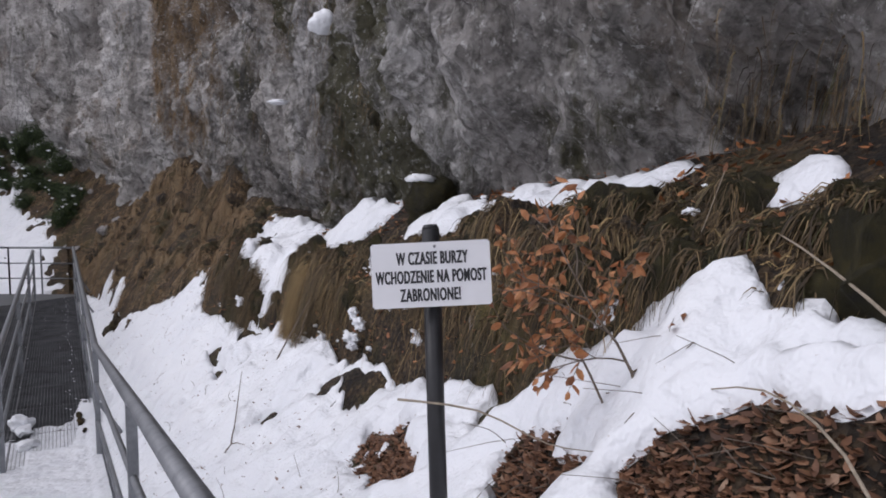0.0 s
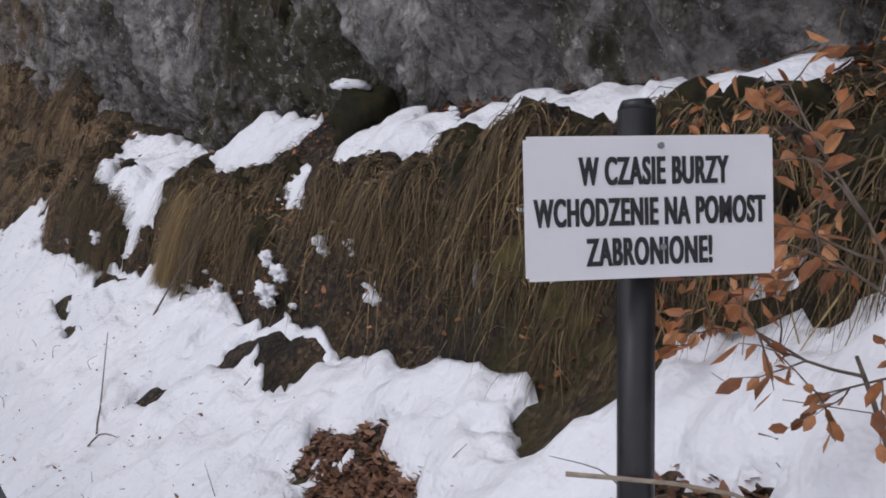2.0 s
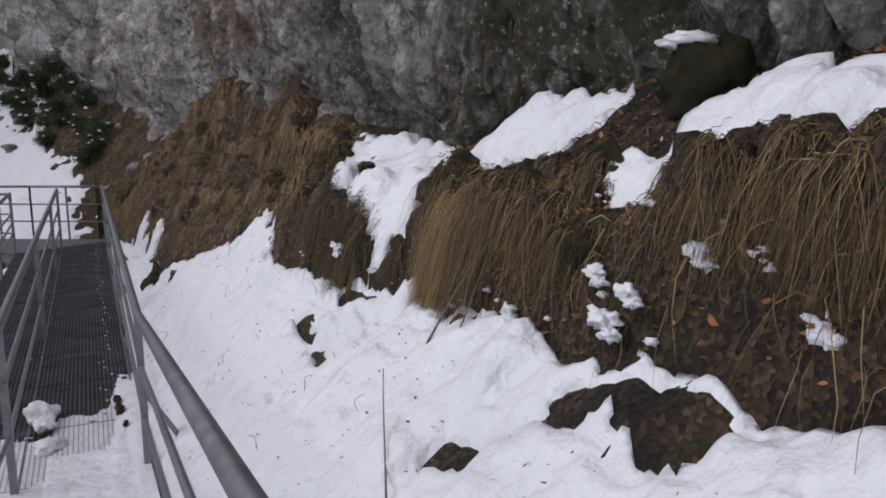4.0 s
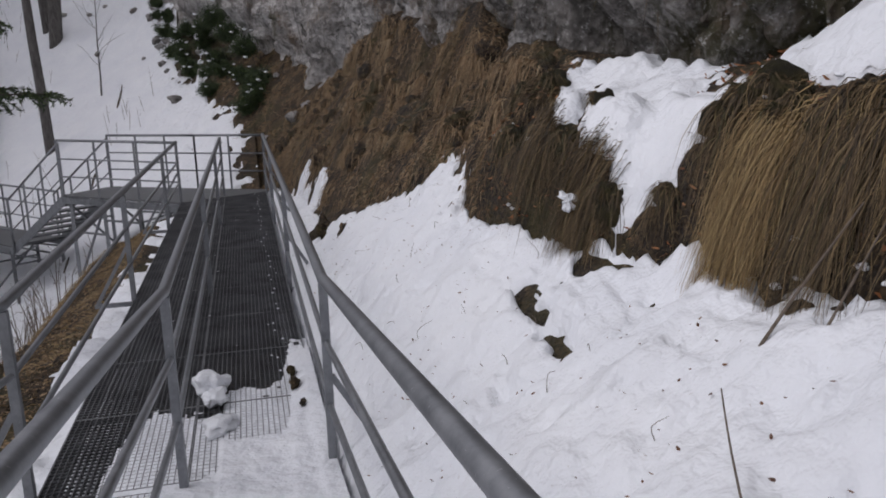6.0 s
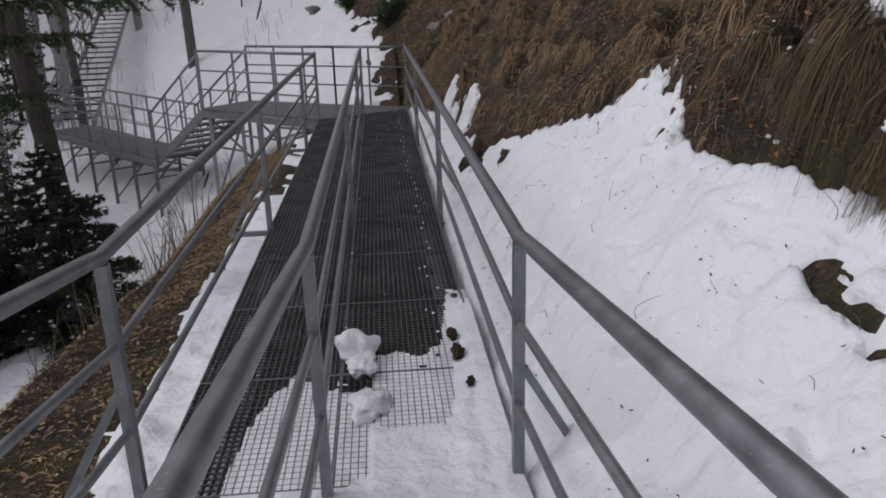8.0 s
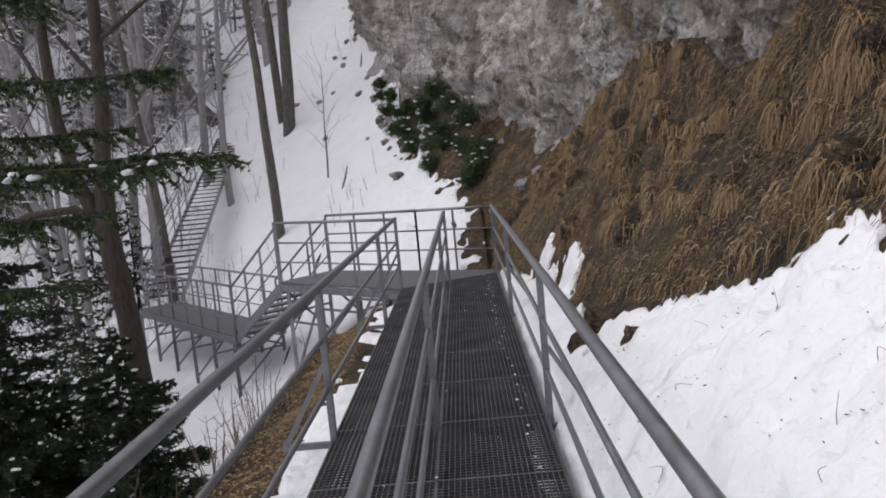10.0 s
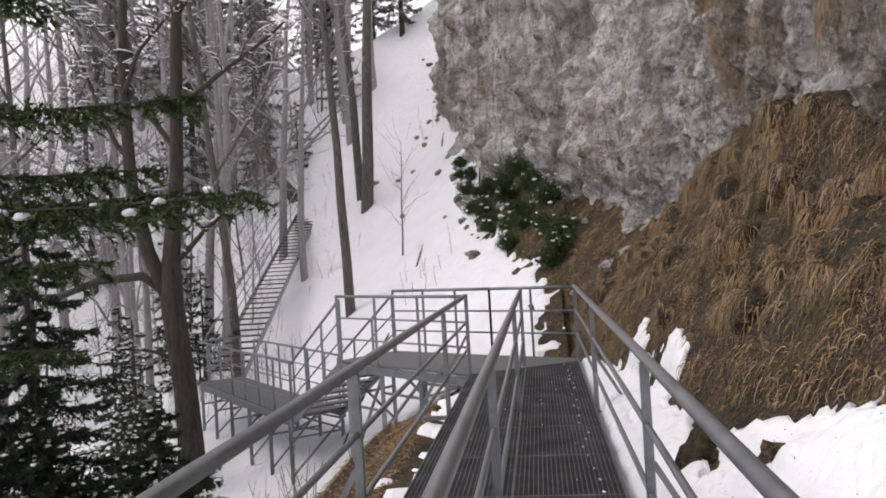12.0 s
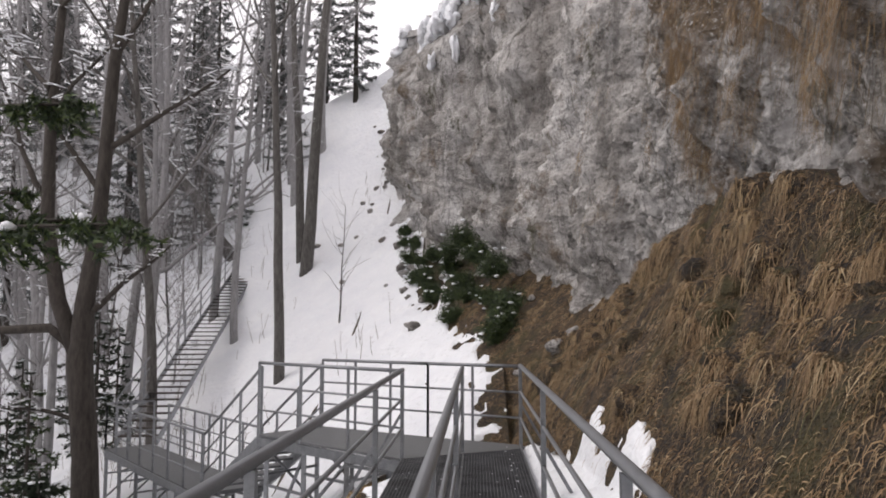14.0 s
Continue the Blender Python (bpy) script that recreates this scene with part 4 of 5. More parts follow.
plant("matted_grass", 38000, 9.0, 23.0, lambda y: base_at(y) - 0.05, lambda y: cliff_x(y) + 0.0, 1500, 0.085, (0.1, 0.32), (0.004, 0.009), RUST, "matted rust-brown grass covering the steep bank", 1.2, jitter=1.0)
plant("matted_grass", 30000, 19.5, 29.0, lambda y: np.interp(y, GULLY_Y, GULLY_X) - 0.1, lambda y: cliff_x(y) + 0.0, 600, 0.1, (0.16, 0.42), (0.006, 0.012), RUST, "matted brown grass on the far end of the bank", 1.2, jitter=1.0)
plant("matted_grass", 7000, 10.0, 22.0, lambda y: base_at(y) + 0.35, lambda y: cliff_x(y) + 0.0, 150, 0.08, (0.25, 0.6), (0.004, 0.009), GRASS, "tufts of long pale grass hanging down the bank", 0.5)
# two full straw-coloured tufts
for cy, cx, n, ly in ((6.62, 1.98, 1900, 0.12), (6.2, 2.0, 900, 0.17), (7.75, 1.8, 800, 0.16), (8.3, 1.8, 500, 0.14), (9.2, 2.0, 500, 0.2)):
    y = cy + rng.normal(0, ly * 0.6, n)
    x = cx + rng.normal(0, 0.05, n)
    dy = (y - cy) * 1.2 + rng.normal(0, 0.12, n)
    dx = -np.ones(n)
    h = np.hypot(dx, dy)
    blades("grass_tuft", x, y, ground_z(x, y) + 0.03, dx / h, dy / h, rng.uniform(0.3, 0.55, n), rng.uniform(0.003, 0.006, n), rng.uniform(0.0, 0.3, n), STRAW if 6.5 < cy < 6.7 else GRASS, "thick drooping tuft of straw-coloured grass", 1.25)
plant("hanging_grass", 1300, 2.2, 9.3, lambda y: cliff_x(y) - 0.6, lambda y: cliff_x(y) - 0.2, 60, 0.06, (0.1, 0.28), (0.002, 0.005), GRASS, "grass blades poking through the snow of the ledge", 0.6, keep=1.1, rise=(0.3, 0.8))
# the shelf on the downhill side
n = 15000
y = rng.uniform(4, 19.5, n)
x = RAIL_L - 0.3 - rng.uniform(0, 1, n) * np.interp(y, [4, 12, 19], [1.3, 1.5, 1.1])
ok = snow_depth(x, y) < 0.05
x, y = x[ok], y[ok]
a = rng.uniform(0, 6.28, len(x))
blades("dry_grass", x, y, ground_z(x, y) - 0.01, np.cos(a) - 0.6, np.sin(a), rng.uniform(0.08, 0.25, len(x)), rng.uniform(0.004, 0.009, len(x)), rng.uniform(0.2, 0.6, len(x)), STRAW, "short dry straw-coloured grass on the shelf", 0.8)


def leaf_scatter(name, x, y, size, material, label, lift=0.01):
    """Curled fallen leaves lying at random."""
    n = len(x)
    s = rng.uniform(*size, n)
    a = rng.uniform(0, 2 * np.pi, n)
    tilt = rng.normal(0, 0.35, (n, 2))
    outline = np.array([(-1, 0, 0.12), (-0.35, 0.42, -0.02), (0.4, 0.4, 0.05), (1, 0, 0.22), (0.4, -0.4, 0.02), (-0.35, -0.42, 0.06)])
    px = outline[None, :, 0] * s[:, None]
    py = outline[None, :, 1] * s[:, None]
    pz = outline[None, :, 2] * s[:, None] + px * tilt[:, :1] + py * tilt[:, 1:]
    wx = px * np.cos(a)[:, None] - py * np.sin(a)[:, None] + x[:, None]
    wy = px * np.sin(a)[:, None] + py * np.cos(a)[:, None] + y[:, None]
    v = np.stack([wx, wy, pz + (ground_z(x, y) + lift)[:, None]], -1).reshape(-1, 3)
    f1 = np.array([(0, 1, 2, 5), (5, 2, 3, 4)])
    f = (f1[None] + (np.arange(n) * 6)[:, None, None]).reshape(-1, 4)
    return tagged(new(name, array_mesh(name, v, f, material)), label, "leaves", kind="stuff")


fx, fy = [], []
for py, px, ly, lx in BARE[:8]:
    fy.append(py + rng.normal(0, ly * 0.85, 420))
    fx.append(px + rng.normal(0, lx * 0.9, 420))
fx, fy = np.concatenate(fx), np.concatenate(fy)
ok = snow_depth(fx, fy) < 0.12
leaf_scatter("fallen_leaves", fx[ok], fy[ok], (0.008, 0.024), FALLEN, "curled red-brown fallen leaves in a gap of the snow", 0.014)
n = 2600
fy = rng.uniform(1.2, 9.4, n)
fx = base_at(fy) + rng.uniform(0, 0.8, n)
ok = snow_depth(fx, fy) < 0
leaf_scatter("fallen_leaves", fx[ok], fy[ok], (0.01, 0.026), LEAF, "brown beech leaves caught in the grass of the bank", 0.02)
n = 11000
fy = rng.uniform(4, 20, n)
fx = RAIL_L - 0.35 - rng.uniform(0, 1.5, n)
ok = snow_depth(fx, fy) < 0
leaf_scatter("fallen_leaves", fx[ok], fy[ok], (0.008, 0.022), RUST, "dry brown leaves lying on the shelf below the walkway", 0.02)

# ---- twigs and the beech sapling ----
def branchlet(b, p, d, length, r, rnd, depth, tips, bend=0.25, n=5):
    pts, p, d = [Vector(p)], Vector(p), Vector(d).normalized()
    for i in range(n):
        d = (d + Vector([rnd.uniform(-bend, bend) for _ in range(3)])).normalized()
        p = p + d * length / n
        pts.append(p.copy())
        if depth and i >= 1:
            for _ in range(rnd.choice((1, 1, 2))):
                k = (d + Vector([rnd.uniform(-1, 1) for _ in range(3)])).normalized()
                branchlet(b, p, k, length * rnd.uniform(0.35, 0.6), r * 0.55, rnd, depth - 1, tips, bend, 4)
        if not depth or i > 1:
            tips.append((p.copy(), d.copy()))
    b.tube(pts, [r * (1 - 0.6 * i / n) for i in range(n + 1)], 5)


def leaf_mesh(tips, rnd, size, material, per=1):
    v, f = [], []
    for p, d in tips:
        for _ in range(per):
            s = rnd.uniform(*size)
            hang = (d * 0.5 + Vector((rnd.uniform(-0.7, 0.7), rnd.uniform(-0.7, 0.7), rnd.uniform(-1.0, 0.15)))).normalized()
            side = hang.cross(Vector([rnd.uniform(-1, 1) for _ in range(3)])).normalized()
            nor = hang.cross(side)
            k = len(v)
            curl = rnd.uniform(0.05, 0.35)
            for a, w, c in ((0, 0, 0), (0.3, 0.24, curl * 0.3), (0.68, 0.22, curl * 0.6), (1, 0, 0), (0.68, -0.22, curl * 0.6), (0.3, -0.24, curl * 0.3), (0.35, 0, -0.03), (0.7, 0, -0.02)):
                v.append(tuple(p + hang * a * s + side * w * s + nor * c * s))
            f += [(k, k + 1, k + 6), (k + 1, k + 2, k + 7, k + 6), (k + 2, k + 3, k + 7), (k, k + 6, k + 5), (k + 6, k + 7, k + 4, k + 5), (k + 7, k + 3, k + 4)]
    me = bpy.data.meshes.new("leaves")
    me.from_pydata(v, [], f)
    me.materials.append(material)
    return me


sap = thing("beech_sapling", (1.54, 2.0, 1.88), "small beech sapling with withered orange-brown leaves in the snow", "sapling")
rnd = random.Random(11)
b, tips = Build(), []
b.tube([(1.56, 1.99, 1.84), (1.55, 2.0, 1.95), (1.53, 2.01, 2.05), (1.5, 2.04, 2.13), (1.46, 2.08, 2.2), (1.43, 2.13, 2.3)], [0.006, 0.0055, 0.005, 0.004, 0.003, 0.002], 6)
b.tube([(1.51, 2.06, 1.85), (1.49, 2.08, 1.95), (1.46, 2.1, 2.03), (1.43, 2.12, 2.1)], [0.005, 0.004, 0.004, 0.003], 6)
for p, d, ln in (((1.53, 2.01, 2.05), (1, -0.1, 0.25), 0.2), ((1.52, 2.02, 2.08), (-1, 0.2, 0.1), 0.22), ((1.48, 2.06, 2.16), (-0.8, 0.3, 0.3), 0.26), ((1.47, 2.07, 2.18), (0.5, 0.4, 0.5), 0.2),
                 ((1.45, 2.1, 2.24), (-0.6, 0.5, 0.4), 0.24), ((1.43, 2.13, 2.3), (-0.2, 0.6, 0.6), 0.24), ((1.44, 2.11, 2.07), (-0.7, 0.5, 0.2), 0.24), ((1.43, 2.13, 2.3), (0.5, 0.6, 0.3), 0.24)):
    branchlet(b, p, d, ln, 0.003, rnd, 1, tips, 0.22)
part("stem", b, TWIG, sap)
part("leaves", leaf_mesh([q for q in tips if rnd.random() < 0.8], rnd, (0.028, 0.052), LEAF), LEAF, sap, "curled orange-brown leaves")
# more leaves of beech twigs that hang down from the bank behind
bush = thing("beech_shoot", (1.95, 2.75, 2.2), "leafy beech shoots with orange leaves hanging before the bank", "bush")
b, tips = Build(), []
for i in range(16):
    y0, z0 = rnd.uniform(2.35, 3.15), rnd.uniform(1.95, 2.45)
    branchlet(b, (1.98 - (2.45 - z0) * 0.4, y0, z0 - 0.05), (-0.6, rnd.uniform(-0.5, 0.5), rnd.uniform(-0.3, 0.6)), rnd.uniform(0.15, 0.3), 0.003, rnd, 1, tips, 0.3)
part("stem", b, TWIG, bush)
part("leaves", leaf_mesh([q for q in tips if rnd.random() < 0.62], rnd, (0.03, 0.055), LEAF), LEAF, bush, "curled orange-brown leaves")


def stick(name, pts, r, label):
    n = len(pts)
    # rounded between the given points
    fine = []
    for i in range(n - 1):
        p0, p1, p2, p3 = (Vector(pts[max(0, min(n - 1, k))]) for k in (i - 1, i, i + 1, i + 2))
        for t in (0, 0.33, 0.67):
            fine.append(0.5 * (2 * p1 + (p2 - p0) * t + (2 * p0 - 5 * p1 + 4 * p2 - p3) * t * t + (3 * p1 - p0 - 3 * p2 + p3) * t ** 3))
    fine.append(Vector(pts[-1]))
    m = len(fine)
    b = Build().tube(fine, [r * (1 - 0.65 * i / (m - 1)) for i in range(m)], 6)
    return tagged(new(name, b.mesh(name, PALETWIG if name == "bramble_shoot" else TWIG)), label, "stick")


def on_snow(x, y, up=0.0):
    return (x, y, float(ground_z(x, y)) + 0.06 + up)


# dead sticks leaning in the snow
stick("dead_stick", [on_snow(1.08, 5.3, -0.05), on_snow(1.1, 5.36, 0.03), on_snow(1.15, 5.5, 0.06), on_snow(1.22, 5.7, 0.14), on_snow(1.27, 5.83, 0.24)], 0.006, "crooked dead twig standing in the snow")
stick("dead_stick", [on_snow(1.52, 6.13, -0.08), (1.66, 6.06, 1.36), (1.82, 5.98, 1.67)], 0.008, "straight dead stick leaning from the snow to the bank")
stick("dead_stick", [on_snow(1.65, 5.96, -0.06), (1.77, 5.84, 1.64)], 0.006, "thin dead stick leaning from the snow to the bank")
stick("dead_stick", [on_snow(1.0, 5.3, -0.04), on_snow(1.06, 5.16, 0.05), on_snow(1.1, 5.0, 0.03)], 0.006, "short dead twig lying on the snow")
stick("bramble_shoot", [(2.2, 3.05, 2.05), (1.98, 3.1, 1.92), (1.9, 3.35, 1.88), (1.88, 3.55, 1.9), (1.92, 3.7, 2.0)], 0.006, "pale frosted shoot arching over the dark bank")
stick("bramble_shoot", [(1.25, 0.95, 2.25), (1.6, 1.4, 2.34), (1.95, 1.9, 2.42), (2.1, 2.2, 2.44)], 0.005, "long pale bare shoot reaching over the snow")
stick("bramble_shoot", [(1.2, 1.0, 1.95), (1.35, 1.25, 2.1), (1.5, 1.55, 2.12), (1.55, 1.8, 2.05)], 0.004, "thin pale bare shoot over the fallen leaves")
stick("bramble_shoot", [(1.75, 2.3, 1.98), (1.95, 2.25, 2.3), (2.05, 2.2, 2.6)], 0.004, "upright bare stem before the bank")
stick("bramble_shoot", [(0.93, 2.22, 2.0), (1.1, 2.1, 1.98), (1.25, 2.0, 1.9), (1.4, 1.98, 1.86)], 0.0035, "thin creeping shoot crossing the sign post")
for i in range(22):
    y = rnd.uniform(1.1, 2.6)
    x = rnd.uniform(1.25, 1.6)
    z = float(ground_z(x, y)) + 0.05
    stick("dead_twig", [(x, y, z), (x + rnd.uniform(-0.08, 0.08), y + rnd.uniform(-0.1, 0.1), z + rnd.uniform(0.0, 0.09)), (x + rnd.uniform(-0.2, 0.2), y + rnd.uniform(-0.2, 0.2), z + rnd.uniform(0.0, 0.16))], 0.002, "thin bare twig among fallen leaves")
for i in range(34):
    y = rnd.uniform(3.0, 11.0)
    x = rnd.uniform(0.7, 1.55)
    z = float(ground_z(x, y)) + 0.05
    if float(snow_depth(x, y)) > 0.3:
        stick("dead_twig", [(x, y, z - 0.02), (x + rnd.uniform(-0.03, 0.03), y + rnd.uniform(-0.03, 0.03), z + 0.05), (x + rnd.uniform(-0.08, 0.08), y + rnd.uniform(-0.08, 0.08), z + rnd.uniform(0.02, 0.14))], 0.0022, "thin dark stalk poking out of the snow")
n = 800
fy = rng.uniform(3, 13, n)
fx = rng.uniform(0.5, 1.6, n)
ok = snow_depth(fx, fy) > 0.3
leaf_scatter("snow_litter", fx[ok], fy[ok], (0.004, 0.013), FALLEN, "scattered specks of leaf litter on the snow", 0.082)

# clumps of snow lodged in the upright part of the bank
for k, (x, y, z, r) in enumerate(((1.92, 4.69, 1.84, 0.06), (1.93, 4.45, 1.87, 0.045), (1.89, 4.22, 1.72, 0.055), (1.93, 4.2, 1.94, 0.04), (1.84, 3.12, 1.96, 0.05), (1.78, 5.0, 1.56, 0.07), (1.8, 4.9, 1.68, 0.05), (1.85, 5.15, 1.7, 0.05), (1.82, 5.75, 1.42, 0.05), (1.66, 7.8, 1.42, 0.06))):
    blobs("snow_clump", [((x + 0.015, y, z), (r * 0.6, r * 0.95, r * 0.5), 3.1 * k, 0.7), ((x, y - 0.8 * r, z - 0.5 * r), (r * 0.45, r * 0.7, r * 0.35), 5.3 * k + 1, 0.7)], SNOW, "small clump of snow lodged in the grass of the bank", "snow")
# golden moss on the dark overhang
pads = []
for k, (x, y, z, r) in enumerate(((1.86, 3.3, 1.95, 0.11), (1.84, 3.05, 1.85, 0.12), (1.88, 3.0, 2.05, 0.1), (1.82, 2.8, 1.85, 0.11), (1.88, 3.6, 2.0, 0.08), (1.9, 2.75, 2.1, 0.1))):
    pads.append(((x + 0.02, y, z), (r * 0.6, r, r * 1.1), 2.3 * k, 0.6))
blobs("moss_cushion", pads, GOLDMOSS, "golden-green moss on the dark overhang of the bank", "moss", kind="stuff")
drape([(x - 0.04, y, z - 0.04, 0.12) for (x, y, z), r, k, q in pads], 130, (0.14, 0.34), (0.0025, 0.005), GRASS, "dead grass hanging over the golden moss")
# rocks in the bank
blobs("mossy_rock", [((2.5, 5.32, 2.42), (0.17, 0.2, 0.17), 4, 0.35)], MOSS, "dark mossy rock standing on the ledge", "rock")
blobs("snow_patch", [((2.46, 5.38, 2.575), (0.1, 0.12, 0.035), 8, 0.3)], SNOW, "small cap of snow on the mossy rock", "snow")
blobs("mossy_rock", [((1.86, 1.48, 2.28), (0.17, 0.2, 0.19), 14, 0.5)], MOSS, "dark mossy boulder at the foot of the bank", "rock")
blobs("rock", [((0.86, 12.7, 0.3), (0.14, 0.25, 0.22), 21, 0.5), ((1.02, 11.85, 0.5), (0.1, 0.13, 0.1), 23, 0.5)], SOIL, "dark rocks sticking out of the snow by the railing", "rock")
blobs("rock", [((1.92, 3.45, 1.82), (0.07, 0.09, 0.15), 31, 0.6)], ROCK, "pale rock showing in the bank under the grass", "rock")
moss_items = [((2.56, 6.4, 3.2), (0.09, 0.14, 0.2), 45, 0.5), ((2.55, 7.2, 3.1), (0.1, 0.13, 0.26), 41, 0.5)]
blobs("moss_cushion", moss_items, MOSS, "dark green and brown moss cushions hanging on the cliff", "moss", kind="stuff")
blobs("snow_patch", [((2.22, 8.3, 3.36), (0.1, 0.16, 0.025), 61, 0.3)], SNOW, "small patch of snow on a rock step", "snow")
blobs("snow_patch", [((2.25, 6.9, 3.92), (0.12, 0.15, 0.1), 63, 0.3)], SNOW, "patch of snow lodged in the cliff", "snow")

# ---- trees ----
def limb(b, p, d, length, r0, r1, rnd, depth, first, bend=0.12, n=7, lift=0.05, sides=7, twigs=None):
    """A crooked limb with side limbs from its point number first on."""
    pts, rad, p, d = [Vector(p)], [r0], Vector(p), Vector(d).normalized()
    for i in range(n):
        d = (d + Vector((rnd.uniform(-bend, bend), rnd.uniform(-bend, bend), rnd.uniform(-bend, bend) + lift))).normalized()
        p = p + d * length / n
        pts.append(p.copy())
        rad.append(r0 + (r1 - r0) * (i + 1) / n)
        if depth and i >= first:
            for _ in range(2 if depth < 3 else rnd.choice((1, 1, 2))):
                w = rnd.uniform(0, 6.28)
                o = Vector((math.cos(w), math.sin(w), rnd.uniform(-0.1, 0.7)))
                k = (d * rnd.uniform(0.3, 0.9) + o).normalized()
                rr = max(rad[-1] * rnd.uniform(0.35, 0.6), 0.006)
                limb(b, p, k, length * rnd.uniform(0.22, 0.4), rr, rr * 0.3, rnd, depth - 1, 1, 0.24, 5, 0.06, 5 if depth > 2 else 3, twigs)
    b.tube(pts, rad, sides, caps=False)
    if twigs is not None and depth in (1, 2):
        twigs += [(q.copy(), r) for q, r in zip(pts, rad)]
    return pts


def far_copies(ob, spots, seed):
    """The same tree again, turned and scaled a little, on other spots."""
    rnd = random.Random(seed)
    for x, y, k in spots:
        ob2 = copy_thing(ob, Matrix.Identity(4))
        ob2.matrix_basis = Matrix.Translation((x, y, float(ground_z(x, y)) - 0.2)) @ Matrix.Rotation(rnd.uniform(0, 6.28), 4, "Z") @ Matrix.Scale(k * rnd.uniform(0.9, 1.1), 4)


def bare_tree(at, height, r, seed, lean=(0, 0), label="tall bare grey tree in the snow", material=None, depth=3, first=2, z=None, fork=None, snowy=0.0):
    rnd = random.Random(seed)
    x, y = at
    base = Vector((x, y, float(ground_z(x, y)) - 0.2))
    t = thing("bare_tree", base, label, "tree", "bare trees in the gully")
    b, tw = Build(), []
    limb(b, base, Vector((lean[0], lean[1], 1)), height, r, r * 0.22, rnd, depth, first, 0.05, 10, 0.03, 9, tw)
    part("trunk", b, material or BARK, t)
    if snowy:
        s = Build()
        for q, rr in tw:
            if rnd.random() < snowy and rr > 0.008:
                dv = Vector((rnd.uniform(-1, 1), rnd.uniform(-1, 1), 0.1)).normalized() * rnd.uniform(0.08, 0.25)
                s.tube([q - dv + Vector((0, 0, rr)), q + Vector((0, 0, rr * 1.25)), q + dv + Vector((0, 0, rr))], [0.006, 0.018, 0.006], 5)
        if s.v:
            tagged(part("snow_on_branches", s, SNOW, t, "thin snow lying on the branches"), kind="stuff")
    return t


bare_tree((-6.15, 32.0), 19, 0.17, 1, (0.01, 0), first=4)
bare_tree((-7.2, 40.0), 22, 0.27, 2, (0.02, 0), first=5)
bare_tree((-7.75, 41.5), 22, 0.2, 3, (-0.01, 0), first=5)
rnd = random.Random(4)
gz = float(ground_z(-11.7, 45))
leaning = thing("leaning_tree", (-11.7, 45, gz), "leaning bare tree with snow along its bent trunk", "tree")
b, tw = Build(), []
bow = [(-11.6, 45, gz - 0.3), (-12.5, 45, 5.6), (-13.8, 45, 7.9), (-15.3, 45, 9.5), (-17.8, 45, 10.9), (-20.5, 45, 11.6)]
b.tube(bow, [0.36, 0.3, 0.26, 0.22, 0.15, 0.06], 9)
for k, d in ((1, (-0.2, 0.2, 1)), (2, (0.3, 0.1, 1)), (2, (-0.9, 0.2, 0.4)), (3, (0.1, 0.2, 1)), (3, (-0.6, -0.2, 0.8)), (4, (-0.2, 0.2, 1)), (4, (-0.5, 0.3, -0.2))):
    limb(b, bow[k], Vector(d), 4.5, 0.1, 0.02, rnd, 2, 2, 0.2, 7, 0.02, 7, tw)
part("trunk", b, BARK, leaning)
sn = Build()
sn.tube([Vector(p) + Vector((0.05, 0, r)) for p, r in zip(bow[1:5], (0.28, 0.24, 0.2, 0.13))], [0.05, 0.08, 0.07, 0.04], 6)
part("snow_strip", sn, SNOW, leaning, "strip of snow along the trunk")
bare_tree((-4.8, 34.5), 4.2, 0.035, 5, (0.01, 0), "thin young tree standing in the snow", depth=1)
# the forked tree beside the lower platform
rnd = random.Random(33)
gz = float(ground_z(-7.85, 23.9))
forked = thing("forked_tree", (-7.85, 23.9, gz), "thick dark forked tree with snow along its limbs", "tree")
b, tw = Build(), []
FX, FY = -7.85, 23.9
b.tube([(FX, FY, gz - 0.3), (FX + 0.02, FY, gz + 0.5), (FX - 0.05, FY, gz + 2.2), (FX - 0.25, FY, 0.9), (FX - 0.2, FY, 2.0), (FX + 0.02, FY, 3.7), (FX + 0.2, FY, 7.0), (FX + 0.45, FY + 0.1, 9.5), (FX + 0.5, FY + 0.2, 13.0)], [0.4, 0.29, 0.25, 0.25, 0.19, 0.15, 0.12, 0.08, 0.03], 10)
b.tube([(FX - 0.22, FY, 0.8), (FX - 0.75, FY, 2.1), (FX - 1.05, FY, 3.6), (FX - 1.15, FY + 0.1, 6.0), (FX - 1.0, FY + 0.1, 8.5), (FX - 1.2, FY + 0.2, 11.5)], [0.18, 0.16, 0.14, 0.11, 0.08, 0.03], 9)
b.tube([(FX - 0.3, FY, 1.1), (FX - 0.9, FY, 1.55), (FX - 1.9, FY - 0.1, 1.5), (FX - 2.8, FY - 0.1, 1.2), (FX - 3.8, FY - 0.2, 1.25)], [0.11, 0.1, 0.085, 0.07, 0.04], 8)
